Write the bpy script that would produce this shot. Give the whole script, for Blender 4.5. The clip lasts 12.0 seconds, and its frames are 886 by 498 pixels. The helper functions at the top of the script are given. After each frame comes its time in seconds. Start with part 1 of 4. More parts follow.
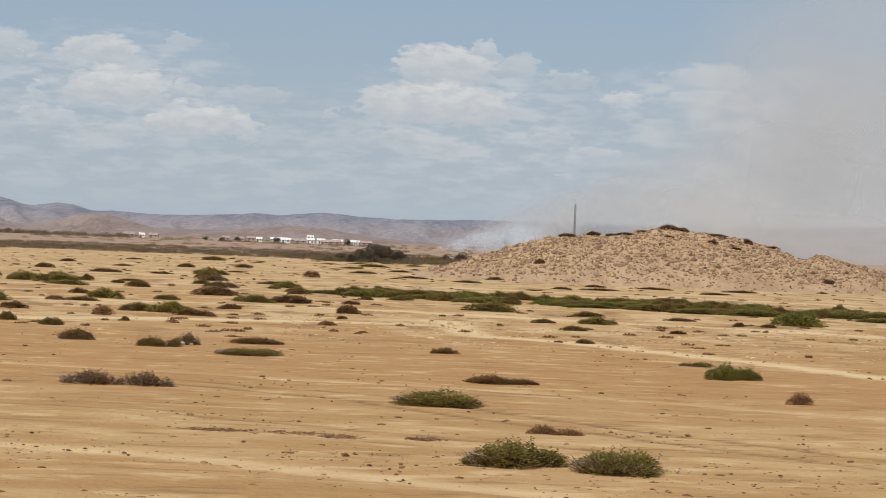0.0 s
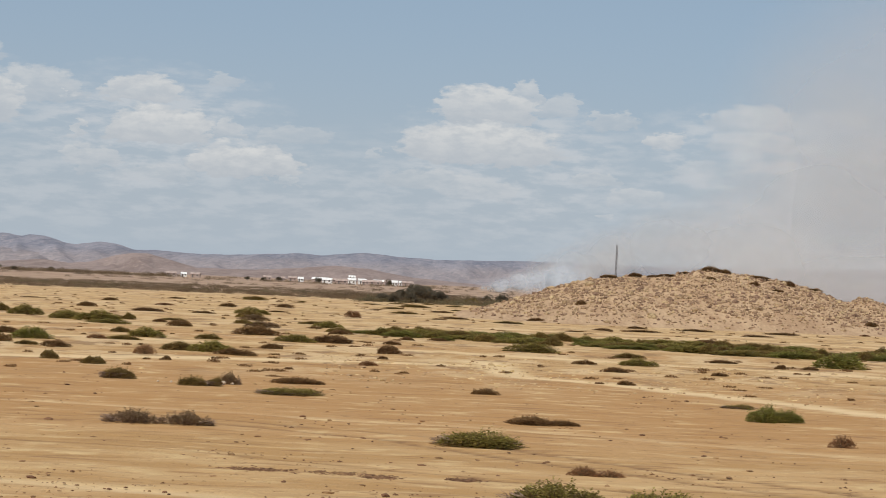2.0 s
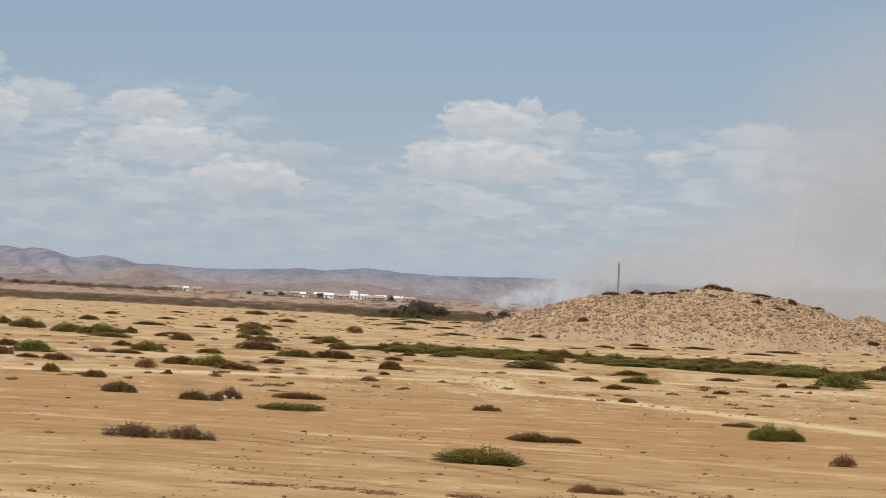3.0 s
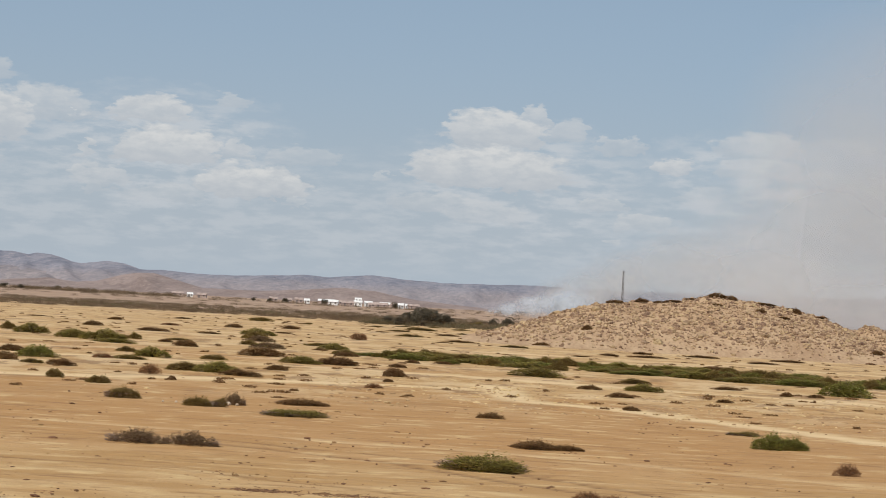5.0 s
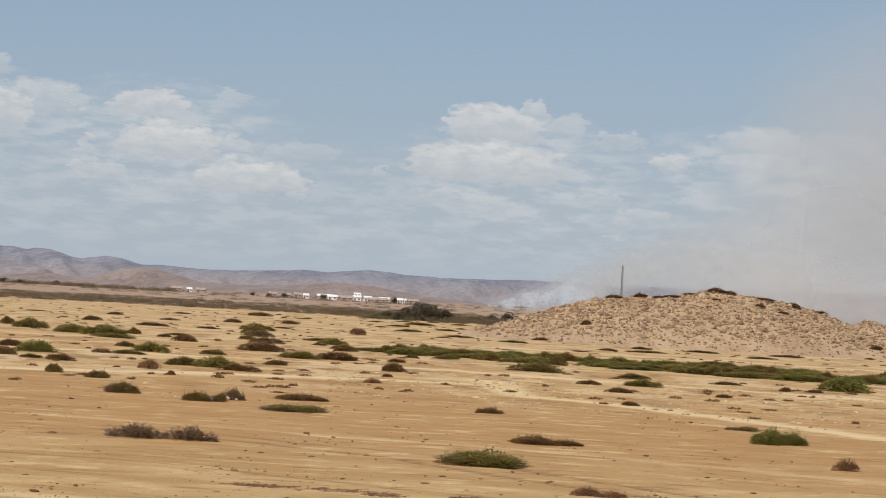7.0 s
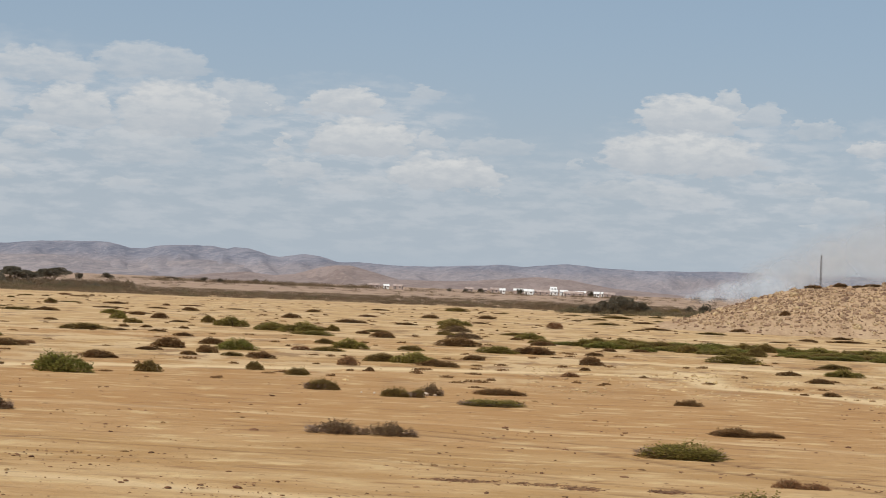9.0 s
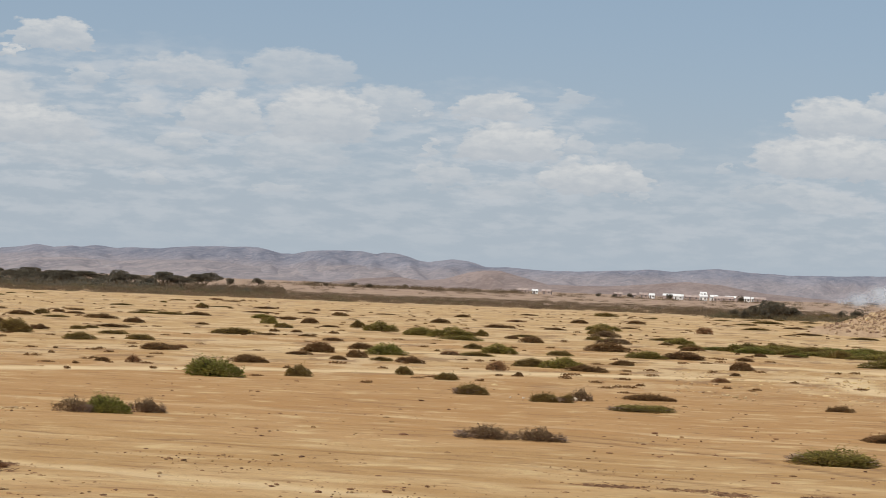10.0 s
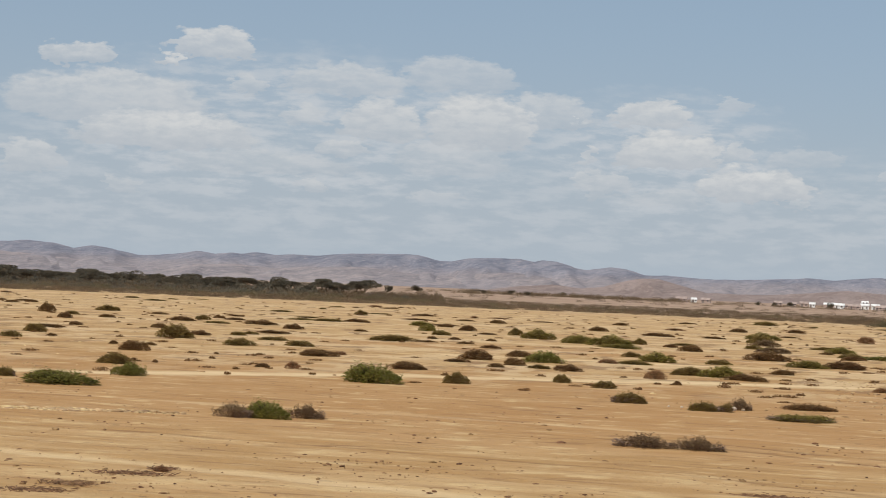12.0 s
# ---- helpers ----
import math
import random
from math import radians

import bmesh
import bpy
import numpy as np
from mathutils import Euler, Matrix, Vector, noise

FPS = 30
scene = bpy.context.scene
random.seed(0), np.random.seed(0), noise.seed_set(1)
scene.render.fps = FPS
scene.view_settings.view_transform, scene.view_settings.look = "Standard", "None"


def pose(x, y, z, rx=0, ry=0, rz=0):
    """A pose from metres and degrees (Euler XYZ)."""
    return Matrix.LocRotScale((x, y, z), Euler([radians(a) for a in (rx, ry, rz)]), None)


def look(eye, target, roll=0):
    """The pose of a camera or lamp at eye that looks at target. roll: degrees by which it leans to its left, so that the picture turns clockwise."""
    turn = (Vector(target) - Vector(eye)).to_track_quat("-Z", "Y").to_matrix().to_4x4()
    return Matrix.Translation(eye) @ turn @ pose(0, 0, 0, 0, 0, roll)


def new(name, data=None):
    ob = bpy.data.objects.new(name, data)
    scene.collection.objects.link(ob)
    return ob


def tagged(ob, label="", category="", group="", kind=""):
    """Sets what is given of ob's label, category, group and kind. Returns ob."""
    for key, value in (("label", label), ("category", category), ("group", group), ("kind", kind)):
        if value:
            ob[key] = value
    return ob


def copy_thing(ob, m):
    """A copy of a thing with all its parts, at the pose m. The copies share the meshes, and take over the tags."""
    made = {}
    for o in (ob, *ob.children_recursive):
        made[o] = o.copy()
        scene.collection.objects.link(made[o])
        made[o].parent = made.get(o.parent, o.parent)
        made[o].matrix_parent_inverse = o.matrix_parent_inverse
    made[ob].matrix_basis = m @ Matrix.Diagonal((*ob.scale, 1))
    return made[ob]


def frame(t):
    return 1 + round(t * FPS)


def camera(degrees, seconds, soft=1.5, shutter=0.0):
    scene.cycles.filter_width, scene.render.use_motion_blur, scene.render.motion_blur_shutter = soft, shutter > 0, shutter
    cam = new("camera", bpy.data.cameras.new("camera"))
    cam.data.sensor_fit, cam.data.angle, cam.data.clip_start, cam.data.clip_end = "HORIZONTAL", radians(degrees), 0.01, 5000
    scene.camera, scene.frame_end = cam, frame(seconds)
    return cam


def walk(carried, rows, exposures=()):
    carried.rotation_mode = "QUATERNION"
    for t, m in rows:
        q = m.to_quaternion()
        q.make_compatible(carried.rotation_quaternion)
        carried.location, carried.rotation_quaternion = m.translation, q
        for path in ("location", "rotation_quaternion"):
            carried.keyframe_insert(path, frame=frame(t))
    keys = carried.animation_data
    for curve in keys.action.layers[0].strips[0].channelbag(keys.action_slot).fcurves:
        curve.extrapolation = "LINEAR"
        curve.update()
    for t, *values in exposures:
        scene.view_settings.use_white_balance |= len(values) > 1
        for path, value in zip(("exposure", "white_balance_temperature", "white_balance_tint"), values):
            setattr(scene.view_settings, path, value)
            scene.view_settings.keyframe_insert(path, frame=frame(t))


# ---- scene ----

# ---------------------------------------------------------------- camera
EYE_HEIGHT = 5.5
cam = camera(22.17, 12.0, soft=1.0)


def aim(yaw, pitch, lean):
    """A hand-held view from the one standpoint."""
    return pose(0, 0, EYE_HEIGHT, 0, 0, yaw) @ pose(0, 0, 0, 90 + pitch) @ pose(0, 0, 0, 0, 0, lean)


PATH = [
    (0.0, 0.000, -0.200, 2.200),
    (0.5, 0.164, -0.023, 2.067),
    (1.0, 0.373, 0.118, 2.124),
    (1.5, 0.710, 0.322, 2.176),
    (2.0, 1.088, 0.787, 2.457),
    (2.5, 1.112, 1.011, 2.672),
    (3.0, 1.164, 1.188, 2.855),
    (5.0, 1.287, 1.368, 3.133),
    (5.5, 1.296, 1.361, 3.185),
    (6.0, 1.287, 1.363, 3.204),
    (6.5, 1.275, 1.289, 3.165),
    (6.7, 1.267, 1.250, 3.143),
    (7.5, 1.287, 1.230, 3.083),
    (8.3, 2.512, 0.949, 2.906),
    (8.5, 3.322, 0.970, 2.724),
    (9.0, 6.199, 0.866, 2.261),
    (9.5, 8.495, 0.786, 2.039),
    (10.0, 9.968, 0.848, 2.212),
    (10.5, 11.204, 0.937, 2.327),
    (11.0, 12.571, 0.983, 2.313),
    (11.5, 13.260, 0.993, 2.327),
    (12.0, 13.977, 0.883, 2.422),
]
walk(cam, [(t, aim(yaw, pitch, lean)) for t, yaw, pitch, lean in PATH])

# ---------------------------------------------------------------- nodes
SUN_ELEVATION, SUN_AZIMUTH = 54.0, 205.0      # azimuth clockwise from +Y


class Net:
    """A short hand for node trees."""

    def __init__(self, tree):
        self.tree = tree
        tree.nodes.clear()

    def add(self, kind, **inputs):
        node = self.tree.nodes.new(kind)
        for key, value in inputs.items():
            self.put(node.inputs[key.replace("_", " ")], value)
        return node

    def put(self, socket, value):
        if isinstance(value, bpy.types.NodeSocket):
            self.tree.links.new(value, socket)
        else:
            socket.default_value = value

    def math(self, op, a, b=0.0, c=0.0, clamp=False):
        node = self.tree.nodes.new("ShaderNodeMath")
        node.operation, node.use_clamp = op, clamp
        for socket, value in zip(node.inputs, (a, b, c)):
            self.put(socket, value)
        return node.outputs[0]

    def mix(self, fac, a, b, blend="MIX"):
        node = self.tree.nodes.new("ShaderNodeMix")
        node.data_type, node.blend_type = "RGBA", blend
        for socket, value in ((node.inputs[0], fac), (node.inputs[6], a), (node.inputs[7], b)):
            self.put(socket, (*value, 1) if isinstance(value, tuple) and len(value) == 3 else value)
        return node.outputs[2]

    def range(self, value, a, b, lo=0.0, hi=1.0, kind="SMOOTHSTEP"):
        node = self.tree.nodes.new("ShaderNodeMapRange")
        node.interpolation_type = kind
        for socket, v in zip(node.inputs, (value, a, b, lo, hi)):
            self.put(socket, v)
        return node.outputs[0]

    def noise(self, vector, scale, detail=4.0, rough=0.55, out=0):
        node = self.add("ShaderNodeTexNoise", Vector=vector, Scale=scale, Detail=detail, Roughness=rough)
        return node.outputs[out]

    def attribute(self, name):
        node = self.tree.nodes.new("ShaderNodeAttribute")
        node.attribute_name = name
        return node.outputs["Fac"]

    def stretch(self, vector, sx, sy, sz):
        return self.add("ShaderNodeMapping", Vector=vector, Scale=(sx, sy, sz)).outputs[0]


# ---------------------------------------------------------------- sky and sun
CLOUDS_EAST = [  # azimuth to the left, height of the base, half width, height, weight; in degrees
    (8.9, 4.28, 0.99, 0.59, 0.8), (8.37, 3.29, 1.34, 0.87, 1.0), (6.19, 2.54, 1.45, 0.74, 1.0), (10.74, 4.19, 0.53, 0.53, 0.35), (6.84, 4.69, 0.46, 0.32, 0.35),
    (10.49, 3.22, 0.25, 0.45, 0.6), (6.68, 3.4, 0.35, 0.42, 0.5), (10.02, 2.61, 0.78, 0.46, 0.5), (5.05, 3.33, 0.99, 0.43, 0.3), (8.4, 2.26, 0.99, 0.42, 0.3),
]
CLOUDS_MIDDLE = [
    (0.15, 4.17, 1.34, 0.84, 0.9), (-0.91, 4.57, 0.35, 0.62, 0.6), (-1.74, 4.31, 0.53, 0.5, 0.45), (0.22, 3.17, 2.09, 0.93, 1.0), (-3.07, 4.07, 0.71, 0.43, 0.45),
    (-4.37, 3.66, 0.5, 0.31, 0.7), (-6.58, 4.16, 1.17, 0.59, 0.55), (-6.57, 3.65, 1.06, 0.42, 0.5), (-8.59, 4.24, 0.85, 0.42, 0.25), (1.52, 2.4, 1.34, 0.43, 0.4),
    (0.22, 2.17, 1.06, 0.5, 0.35), (-3.79, 2.17, 0.78, 0.33, 0.45), (-2.7, 2.61, 0.57, 0.29, 0.4), (-5.11, 2.86, 0.57, 0.5, 0.3), (-2.98, 1.67, 0.18, 0.14, 0.5),
    (2.94, 3.06, 0.25, 0.21, 0.3), (5.01, 2.26, 0.28, 0.21, 0.35),
]
CLOUDS_WEST = [
    (20.02, 5.59, 1.06, 0.66, 0.8), (23.36, 5.22, 0.95, 0.46, 0.7), (21.0, 5.25, 0.32, 0.26, 0.9), (22.63, 3.95, 2.62, 1.1, 0.65), (22.28, 4.65, 0.74, 0.42, 0.6),
    (21.09, 3.29, 2.37, 0.85, 0.85), (20.81, 3.3, 1.24, 0.78, 0.95), (24.42, 2.56, 0.74, 0.7, 0.6), (19.06, 4.67, 0.5, 0.43, 0.45), (16.64, 4.81, 1.56, 0.68, 0.5),
    (13.82, 5.05, 1.52, 0.74, 0.45), (17.6, 3.96, 0.57, 0.43, 0.45),
]
CLOUDS_NORTH = [
    (15.66, 3.76, 1.06, 0.93, 0.75), (13.15, 3.72, 1.41, 1.21, 0.9), (11.45, 4.22, 0.99, 0.78, 0.55), (10.45, 3.33, 0.25, 0.36, 0.7), (10.63, 4.18, 0.25, 0.14, 0.6),
    (18.62, 2.7, 2.48, 0.5, 0.35), (16.61, 3.22, 0.67, 0.36, 0.5), (17.42, 2.25, 0.39, 0.33, 0.5), (22.2, 2.03, 0.42, 0.35, 0.35), (10.2, 2.41, 0.32, 0.64, 0.35),
    (14.16, 2.18, 0.78, 0.21, 0.3), (13.83, 2.91, 1.41, 0.79, 0.35),
]
VEILS = [(8.6, 3.3, 4.2, 2.0), (-0.6, 3.0, 3.8, 1.9), (-6.2, 3.4, 3.2, 1.4), (18.0, 3.6, 8.0, 2.4)]


def make_world():
    world = bpy.data.worlds.new("sky")
    scene.world = world
    world.use_nodes = True
    n = Net(world.node_tree)
    sky = n.add("ShaderNodeTexSky")
    sky.sky_type, sky.sun_disc = "NISHITA", False
    sky.sun_elevation, sky.sun_rotation = radians(SUN_ELEVATION), radians(SUN_AZIMUTH)
    sky.air_density, sky.dust_density, sky.ozone_density = 1.0, 1.5, 1.5
    way = n.add("ShaderNodeTexCoord").outputs["Generated"]
    xyz = n.add("ShaderNodeSeparateXYZ", Vector=way).outputs
    az = n.math("MULTIPLY", n.math("ARCTAN2", n.math("MULTIPLY", xyz[0], -1.0), xyz[1]), 57.29578)
    el = n.math("MULTIPLY", n.math("ARCSINE", xyz[2]), 57.29578)
    flat = n.add("ShaderNodeCombineXYZ", X=az, Y=n.math("MULTIPLY", el, 2.3)).outputs[0]
    # ragged outlines: the clouds' own coordinates are bent by turbulence, coarse and fine
    bend = n.add("ShaderNodeSeparateColor", Color=n.noise(flat, 0.9, 2.0, 0.5, 1)).outputs
    curl = n.add("ShaderNodeSeparateColor", Color=n.noise(flat, 2.6, 4.0, 0.55, 1)).outputs
    bx = n.math("MULTIPLY_ADD", curl[0], 1.2, n.math("MULTIPLY_ADD", bend[0], 0.9, n.math("ADD", az, -1.05)))
    by = n.math("MULTIPLY_ADD", curl[1], 0.52, n.math("MULTIPLY_ADD", bend[1], 0.25, n.math("ADD", el, -0.385)))
    cover, lit = 0.0, 0.0
    for a, e, ra, tall, weight in CLOUDS_EAST + CLOUDS_MIDDLE + CLOUDS_WEST + CLOUDS_NORTH:
        # a heaped cloud: domed lit top, grey flat base
        ra, tall = ra * 1.04, tall * 1.0
        dx = n.math("MULTIPLY_ADD", bx, 1 / ra, -a / ra)
        dy = n.math("MULTIPLY_ADD", by, 1 / tall, -e / tall)
        up = n.math("MAXIMUM", dy, n.math("MULTIPLY", dy, -4.0))
        side = n.math("MULTIPLY", dx, dx)
        r2 = n.math("MULTIPLY_ADD", side, n.math("MULTIPLY_ADD", side, 0.55, 0.45), n.math("MULTIPLY", up, up))
        dense = n.math("MULTIPLY_ADD", r2, -3.0 * weight, 3.0 * weight, clamp=True)
        dense = n.math("MINIMUM", dense, weight)
        cover = n.math("MAXIMUM", cover, dense)
        lit = n.math("MAXIMUM", lit, n.math("MULTIPLY", dense, n.math("MULTIPLY_ADD", dy, 1.0, 0.28, clamp=True)))
    fine = n.range(n.noise(flat, 1.9, 5.0, 0.6), 0.33, 0.62, 0.45, 1.0)
    lit = n.math("MULTIPLY", lit, fine)
    # thin streaked layer low over the hills and round the heaps
    wide = 0.0
    for a, e, ra, re in VEILS:
        dx = n.math("MULTIPLY_ADD", bx, 1 / ra, -a / ra)
        dy = n.math("MULTIPLY_ADD", by, 1 / re, -e / re)
        r2 = n.math("MULTIPLY_ADD", dx, dx, n.math("MULTIPLY", dy, dy))
        wide = n.math("MAXIMUM", wide, n.math("MULTIPLY_ADD", r2, -1.4, 1.4, clamp=True))
    strip = n.add("ShaderNodeCombineXYZ", X=n.math("MULTIPLY", az, 0.55), Y=n.math("MULTIPLY", el, 2.0)).outputs[0]
    streaks = n.range(n.noise(strip, 1.5, 6.0, 0.6), 0.40, 0.64, 0.15, 1.0)
    low = n.math("MULTIPLY", n.range(el, 0.0, 1.6), n.range(el, 4.2, 2.6))
    streaks = n.math("MULTIPLY", streaks, n.math("MAXIMUM", n.math("MULTIPLY", low, 0.55), n.math("MULTIPLY", wide, 0.85)))
    clear = n.mix(1.0, sky.outputs[0], (0.085, 0.085, 0.085), "MULTIPLY")
    haze = n.range(el, 9.0, 0.0, 0.30, 0.92, "LINEAR")
    haze = n.math("MULTIPLY", haze, n.range(el, -0.5, 0.0))
    air = n.mix(haze, clear, n.mix(n.range(el, 0.0, 7.0), (0.435, 0.505, 0.58), (0.335, 0.44, 0.60)))
    air = n.mix(streaks, air, (0.54, 0.576, 0.614))
    air = n.mix(n.math("MULTIPLY", cover, 0.8), air, (0.455, 0.492, 0.535))
    colour = n.mix(n.math("MULTIPLY", lit, 0.95), air, (0.66, 0.67, 0.67))
    back = n.add("ShaderNodeBackground", Color=colour, Strength=1.0)
    out = n.add("ShaderNodeOutputWorld")
    n.put(out.inputs[0], back.outputs[0])


make_world()
sun = new("sun", bpy.data.lights.new("sun", "SUN"))
sun.data.energy, sun.data.angle, sun.data.color = 3.45, radians(0.6), (1.0, 0.945, 0.85)
sun_way = Vector((math.sin(radians(SUN_AZIMUTH)) * math.cos(radians(SUN_ELEVATION)),
                  math.cos(radians(SUN_AZIMUTH)) * math.cos(radians(SUN_ELEVATION)), math.sin(radians(SUN_ELEVATION))))
sun.matrix_world = look(sun_way * 100, (0, 0, 0))

# ---------------------------------------------------------------- materials


def material(name, rough=0.9):
    mat = bpy.data.materials.new(name)
    mat.use_nodes = True
    n = Net(mat.node_tree)
    shader = n.add("ShaderNodeBsdfPrincipled", Roughness=rough)
    n.put(shader.inputs["Specular IOR Level"], 0.2)
    out = n.add("ShaderNodeOutputMaterial")
    n.put(out.inputs[0], shader.outputs[0])
    return mat, n, shader


def mottled(name, dark, light, scale, rough=0.9, bump=0.0, spread=0.0, per_island=False, leafy=0.0):
    """Two tones by noise in the thing's own space, with grain, a tone of each object's own and, where wanted, of each piece."""
    mat, n, shader = material(name, rough)
    at = n.add("ShaderNodeTexCoord").outputs["Object"]
    big = n.noise(at, scale, 3.0)
    small = n.noise(at, scale * 9, 3.0)
    colour = n.mix(n.range(n.math("MULTIPLY_ADD", small, 0.5, n.math("MULTIPLY", big, 0.8)), 0.45, 0.85), dark, light)
    shift = n.add("ShaderNodeObjectInfo").outputs["Random"]
    if per_island:
        shift = n.math("MULTIPLY_ADD", n.add("ShaderNodeNewGeometry").outputs["Random Per Island"], 0.7, n.math("MULTIPLY", shift, 0.3))
    if spread:
        value = n.range(shift, 0, 1, 1 - spread, 1 + spread, "LINEAR")
        colour = n.add("ShaderNodeHueSaturation", Value=value, Color=colour,
                       Hue=n.range(shift, 0, 1, 0.5 - spread * 0.05, 0.5 + spread * 0.04, "LINEAR")).outputs[0]
    if leafy:  # dry leaves among the fresh ones, in patches
        own = n.add("ShaderNodeNewGeometry").outputs["Random Per Island"]
        dry = n.range(n.math("MULTIPLY_ADD", big, 0.9, n.math("FRACT", n.math("MULTIPLY", own, 7.31))), 0.80, 1.30)
        colour = n.mix(n.math("MULTIPLY", dry, 0.5), colour, (0.215, 0.14, 0.07))
    n.put(shader.inputs["Base Color"], colour)
    if bump:
        n.put(shader.inputs["Normal"], n.add("ShaderNodeBump", Strength=bump, Height=small, Distance=0.1).outputs[0])
    if leafy:  # light shines through thin leaves
        both = n.add("ShaderNodeMixShader", Fac=leafy)
        n.put(both.inputs[1], shader.outputs[0])
        n.put(both.inputs[2], n.add("ShaderNodeBsdfTranslucent", Color=colour).outputs[0])
        n.put(next(node for node in n.tree.nodes if node.type == "OUTPUT_MATERIAL").inputs[0], both.outputs[0])
    return mat


def ground_material():
    mat, n, shader = material("sandy_ground", 0.95)
    at = n.add("ShaderNodeTexCoord").outputs["Object"]
    ocre, pale, rust, cream = (0.412, 0.242, 0.094), (0.52, 0.34, 0.157), (0.395, 0.20, 0.071), (0.60, 0.425, 0.21)
    wash = n.noise(n.stretch(at, 0.035, 0.12, 1), 1.0, 5.0, 0.6)
    bars = n.noise(n.stretch(at, 0.16, 0.4, 1), 1.0, 4.0, 0.6)
    patch = n.noise(n.stretch(at, 0.014, 0.035, 1), 1.0, 4.0, 0.5)
    grain = n.noise(at, 3.0, 5.0, 0.7)
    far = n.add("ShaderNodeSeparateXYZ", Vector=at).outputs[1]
    colour = n.mix(n.range(n.math("MULTIPLY_ADD", bars, 0.7, n.math("MULTIPLY", wash, 0.5)), 0.50, 0.70), ocre, pale)
    # an older, redder pan in the middle distance, then paler with distance from 150 to 300 m
    pan = n.math("MULTIPLY", n.range(n.math("MULTIPLY_ADD", wash, 40.0, far), 82.0, 112.0), n.range(n.math("MULTIPLY_ADD", wash, 40.0, far), 172.0, 145.0))
    colour = n.mix(n.math("MULTIPLY", n.math("MAXIMUM", n.math("MULTIPLY", pan, 0.8), n.range(patch, 0.5, 0.64)), 0.75), colour, rust)
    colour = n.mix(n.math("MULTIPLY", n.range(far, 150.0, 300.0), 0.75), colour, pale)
    plain = n.noise(n.stretch(at, 0.002, 0.012, 1), 1.0, 5.0, 0.6)
    colour = n.mix(n.range(far, 480.0, 700.0), colour, n.mix(n.range(plain, 0.4, 0.6), (0.30, 0.205, 0.148), (0.40, 0.285, 0.21)))
    # cream crusts and brown scour lines
    crust = n.noise(n.stretch(at, 0.5, 0.8, 1), 1.0, 4.0, 0.6)
    scour = n.noise(n.stretch(at, 0.3, 1.3, 3), 1.0, 4.0, 0.65)
    colour = n.mix(n.math("MULTIPLY", n.range(crust, 0.52, 0.62), n.range(bars, 0.42, 0.60, 0.16, 0.8)), colour, cream)
    colour = n.mix(n.math("MULTIPLY", n.range(scour, 0.55, 0.62), n.range(bars, 0.58, 0.42, 0.22, 0.75)), colour, (0.27, 0.145, 0.062))
    # farther out: low dry growth and bare washes in broad flecks
    fleck = n.noise(n.stretch(at, 0.24, 0.11, 1), 1.0, 5.0, 0.68)
    tint = n.noise(n.stretch(at, 0.13, 0.08, 5), 1.0, 5.0, 0.68)
    out = n.math("MULTIPLY", n.range(far, 105.0, 150.0), n.range(far, 620.0, 520.0))
    colour = n.mix(n.math("MULTIPLY", n.math("MULTIPLY", n.range(tint, 0.50, 0.57), out), 0.8), colour, (0.62, 0.445, 0.245))
    colour = n.mix(n.math("MULTIPLY", n.math("MULTIPLY", n.range(fleck, 0.545, 0.60), out), 0.72), colour, (0.235, 0.135, 0.066))
    specks = n.range(n.noise(at, 1.1, 4.0, 0.7), 0.62, 0.67)
    colour = n.mix(n.math("MULTIPLY", specks, n.range(wash, 0.42, 0.58, 0.1, 0.8)), colour, (0.20, 0.11, 0.05))
    colour = n.mix(n.math("MULTIPLY", n.range(grain, 0.3, 0.75), 0.2), colour, (0.44, 0.28, 0.145))
    track = n.attribute("worn")
    colour = n.mix(n.math("MULTIPLY", track, n.range(bars, 0.25, 0.6, 0.7, 1.0)), colour, (0.68, 0.50, 0.275))
    rut = n.attribute("rut")
    colour = n.mix(n.math("MULTIPLY", rut, 0.95), colour, (0.21, 0.115, 0.053))
    n.put(shader.inputs["Base Color"], colour)
    n.put(shader.inputs["Normal"], n.add("ShaderNodeBump", Strength=0.7, Height=n.math("MULTIPLY_ADD", crust, 2.0, grain), Distance=0.13).outputs[0])
    return mat


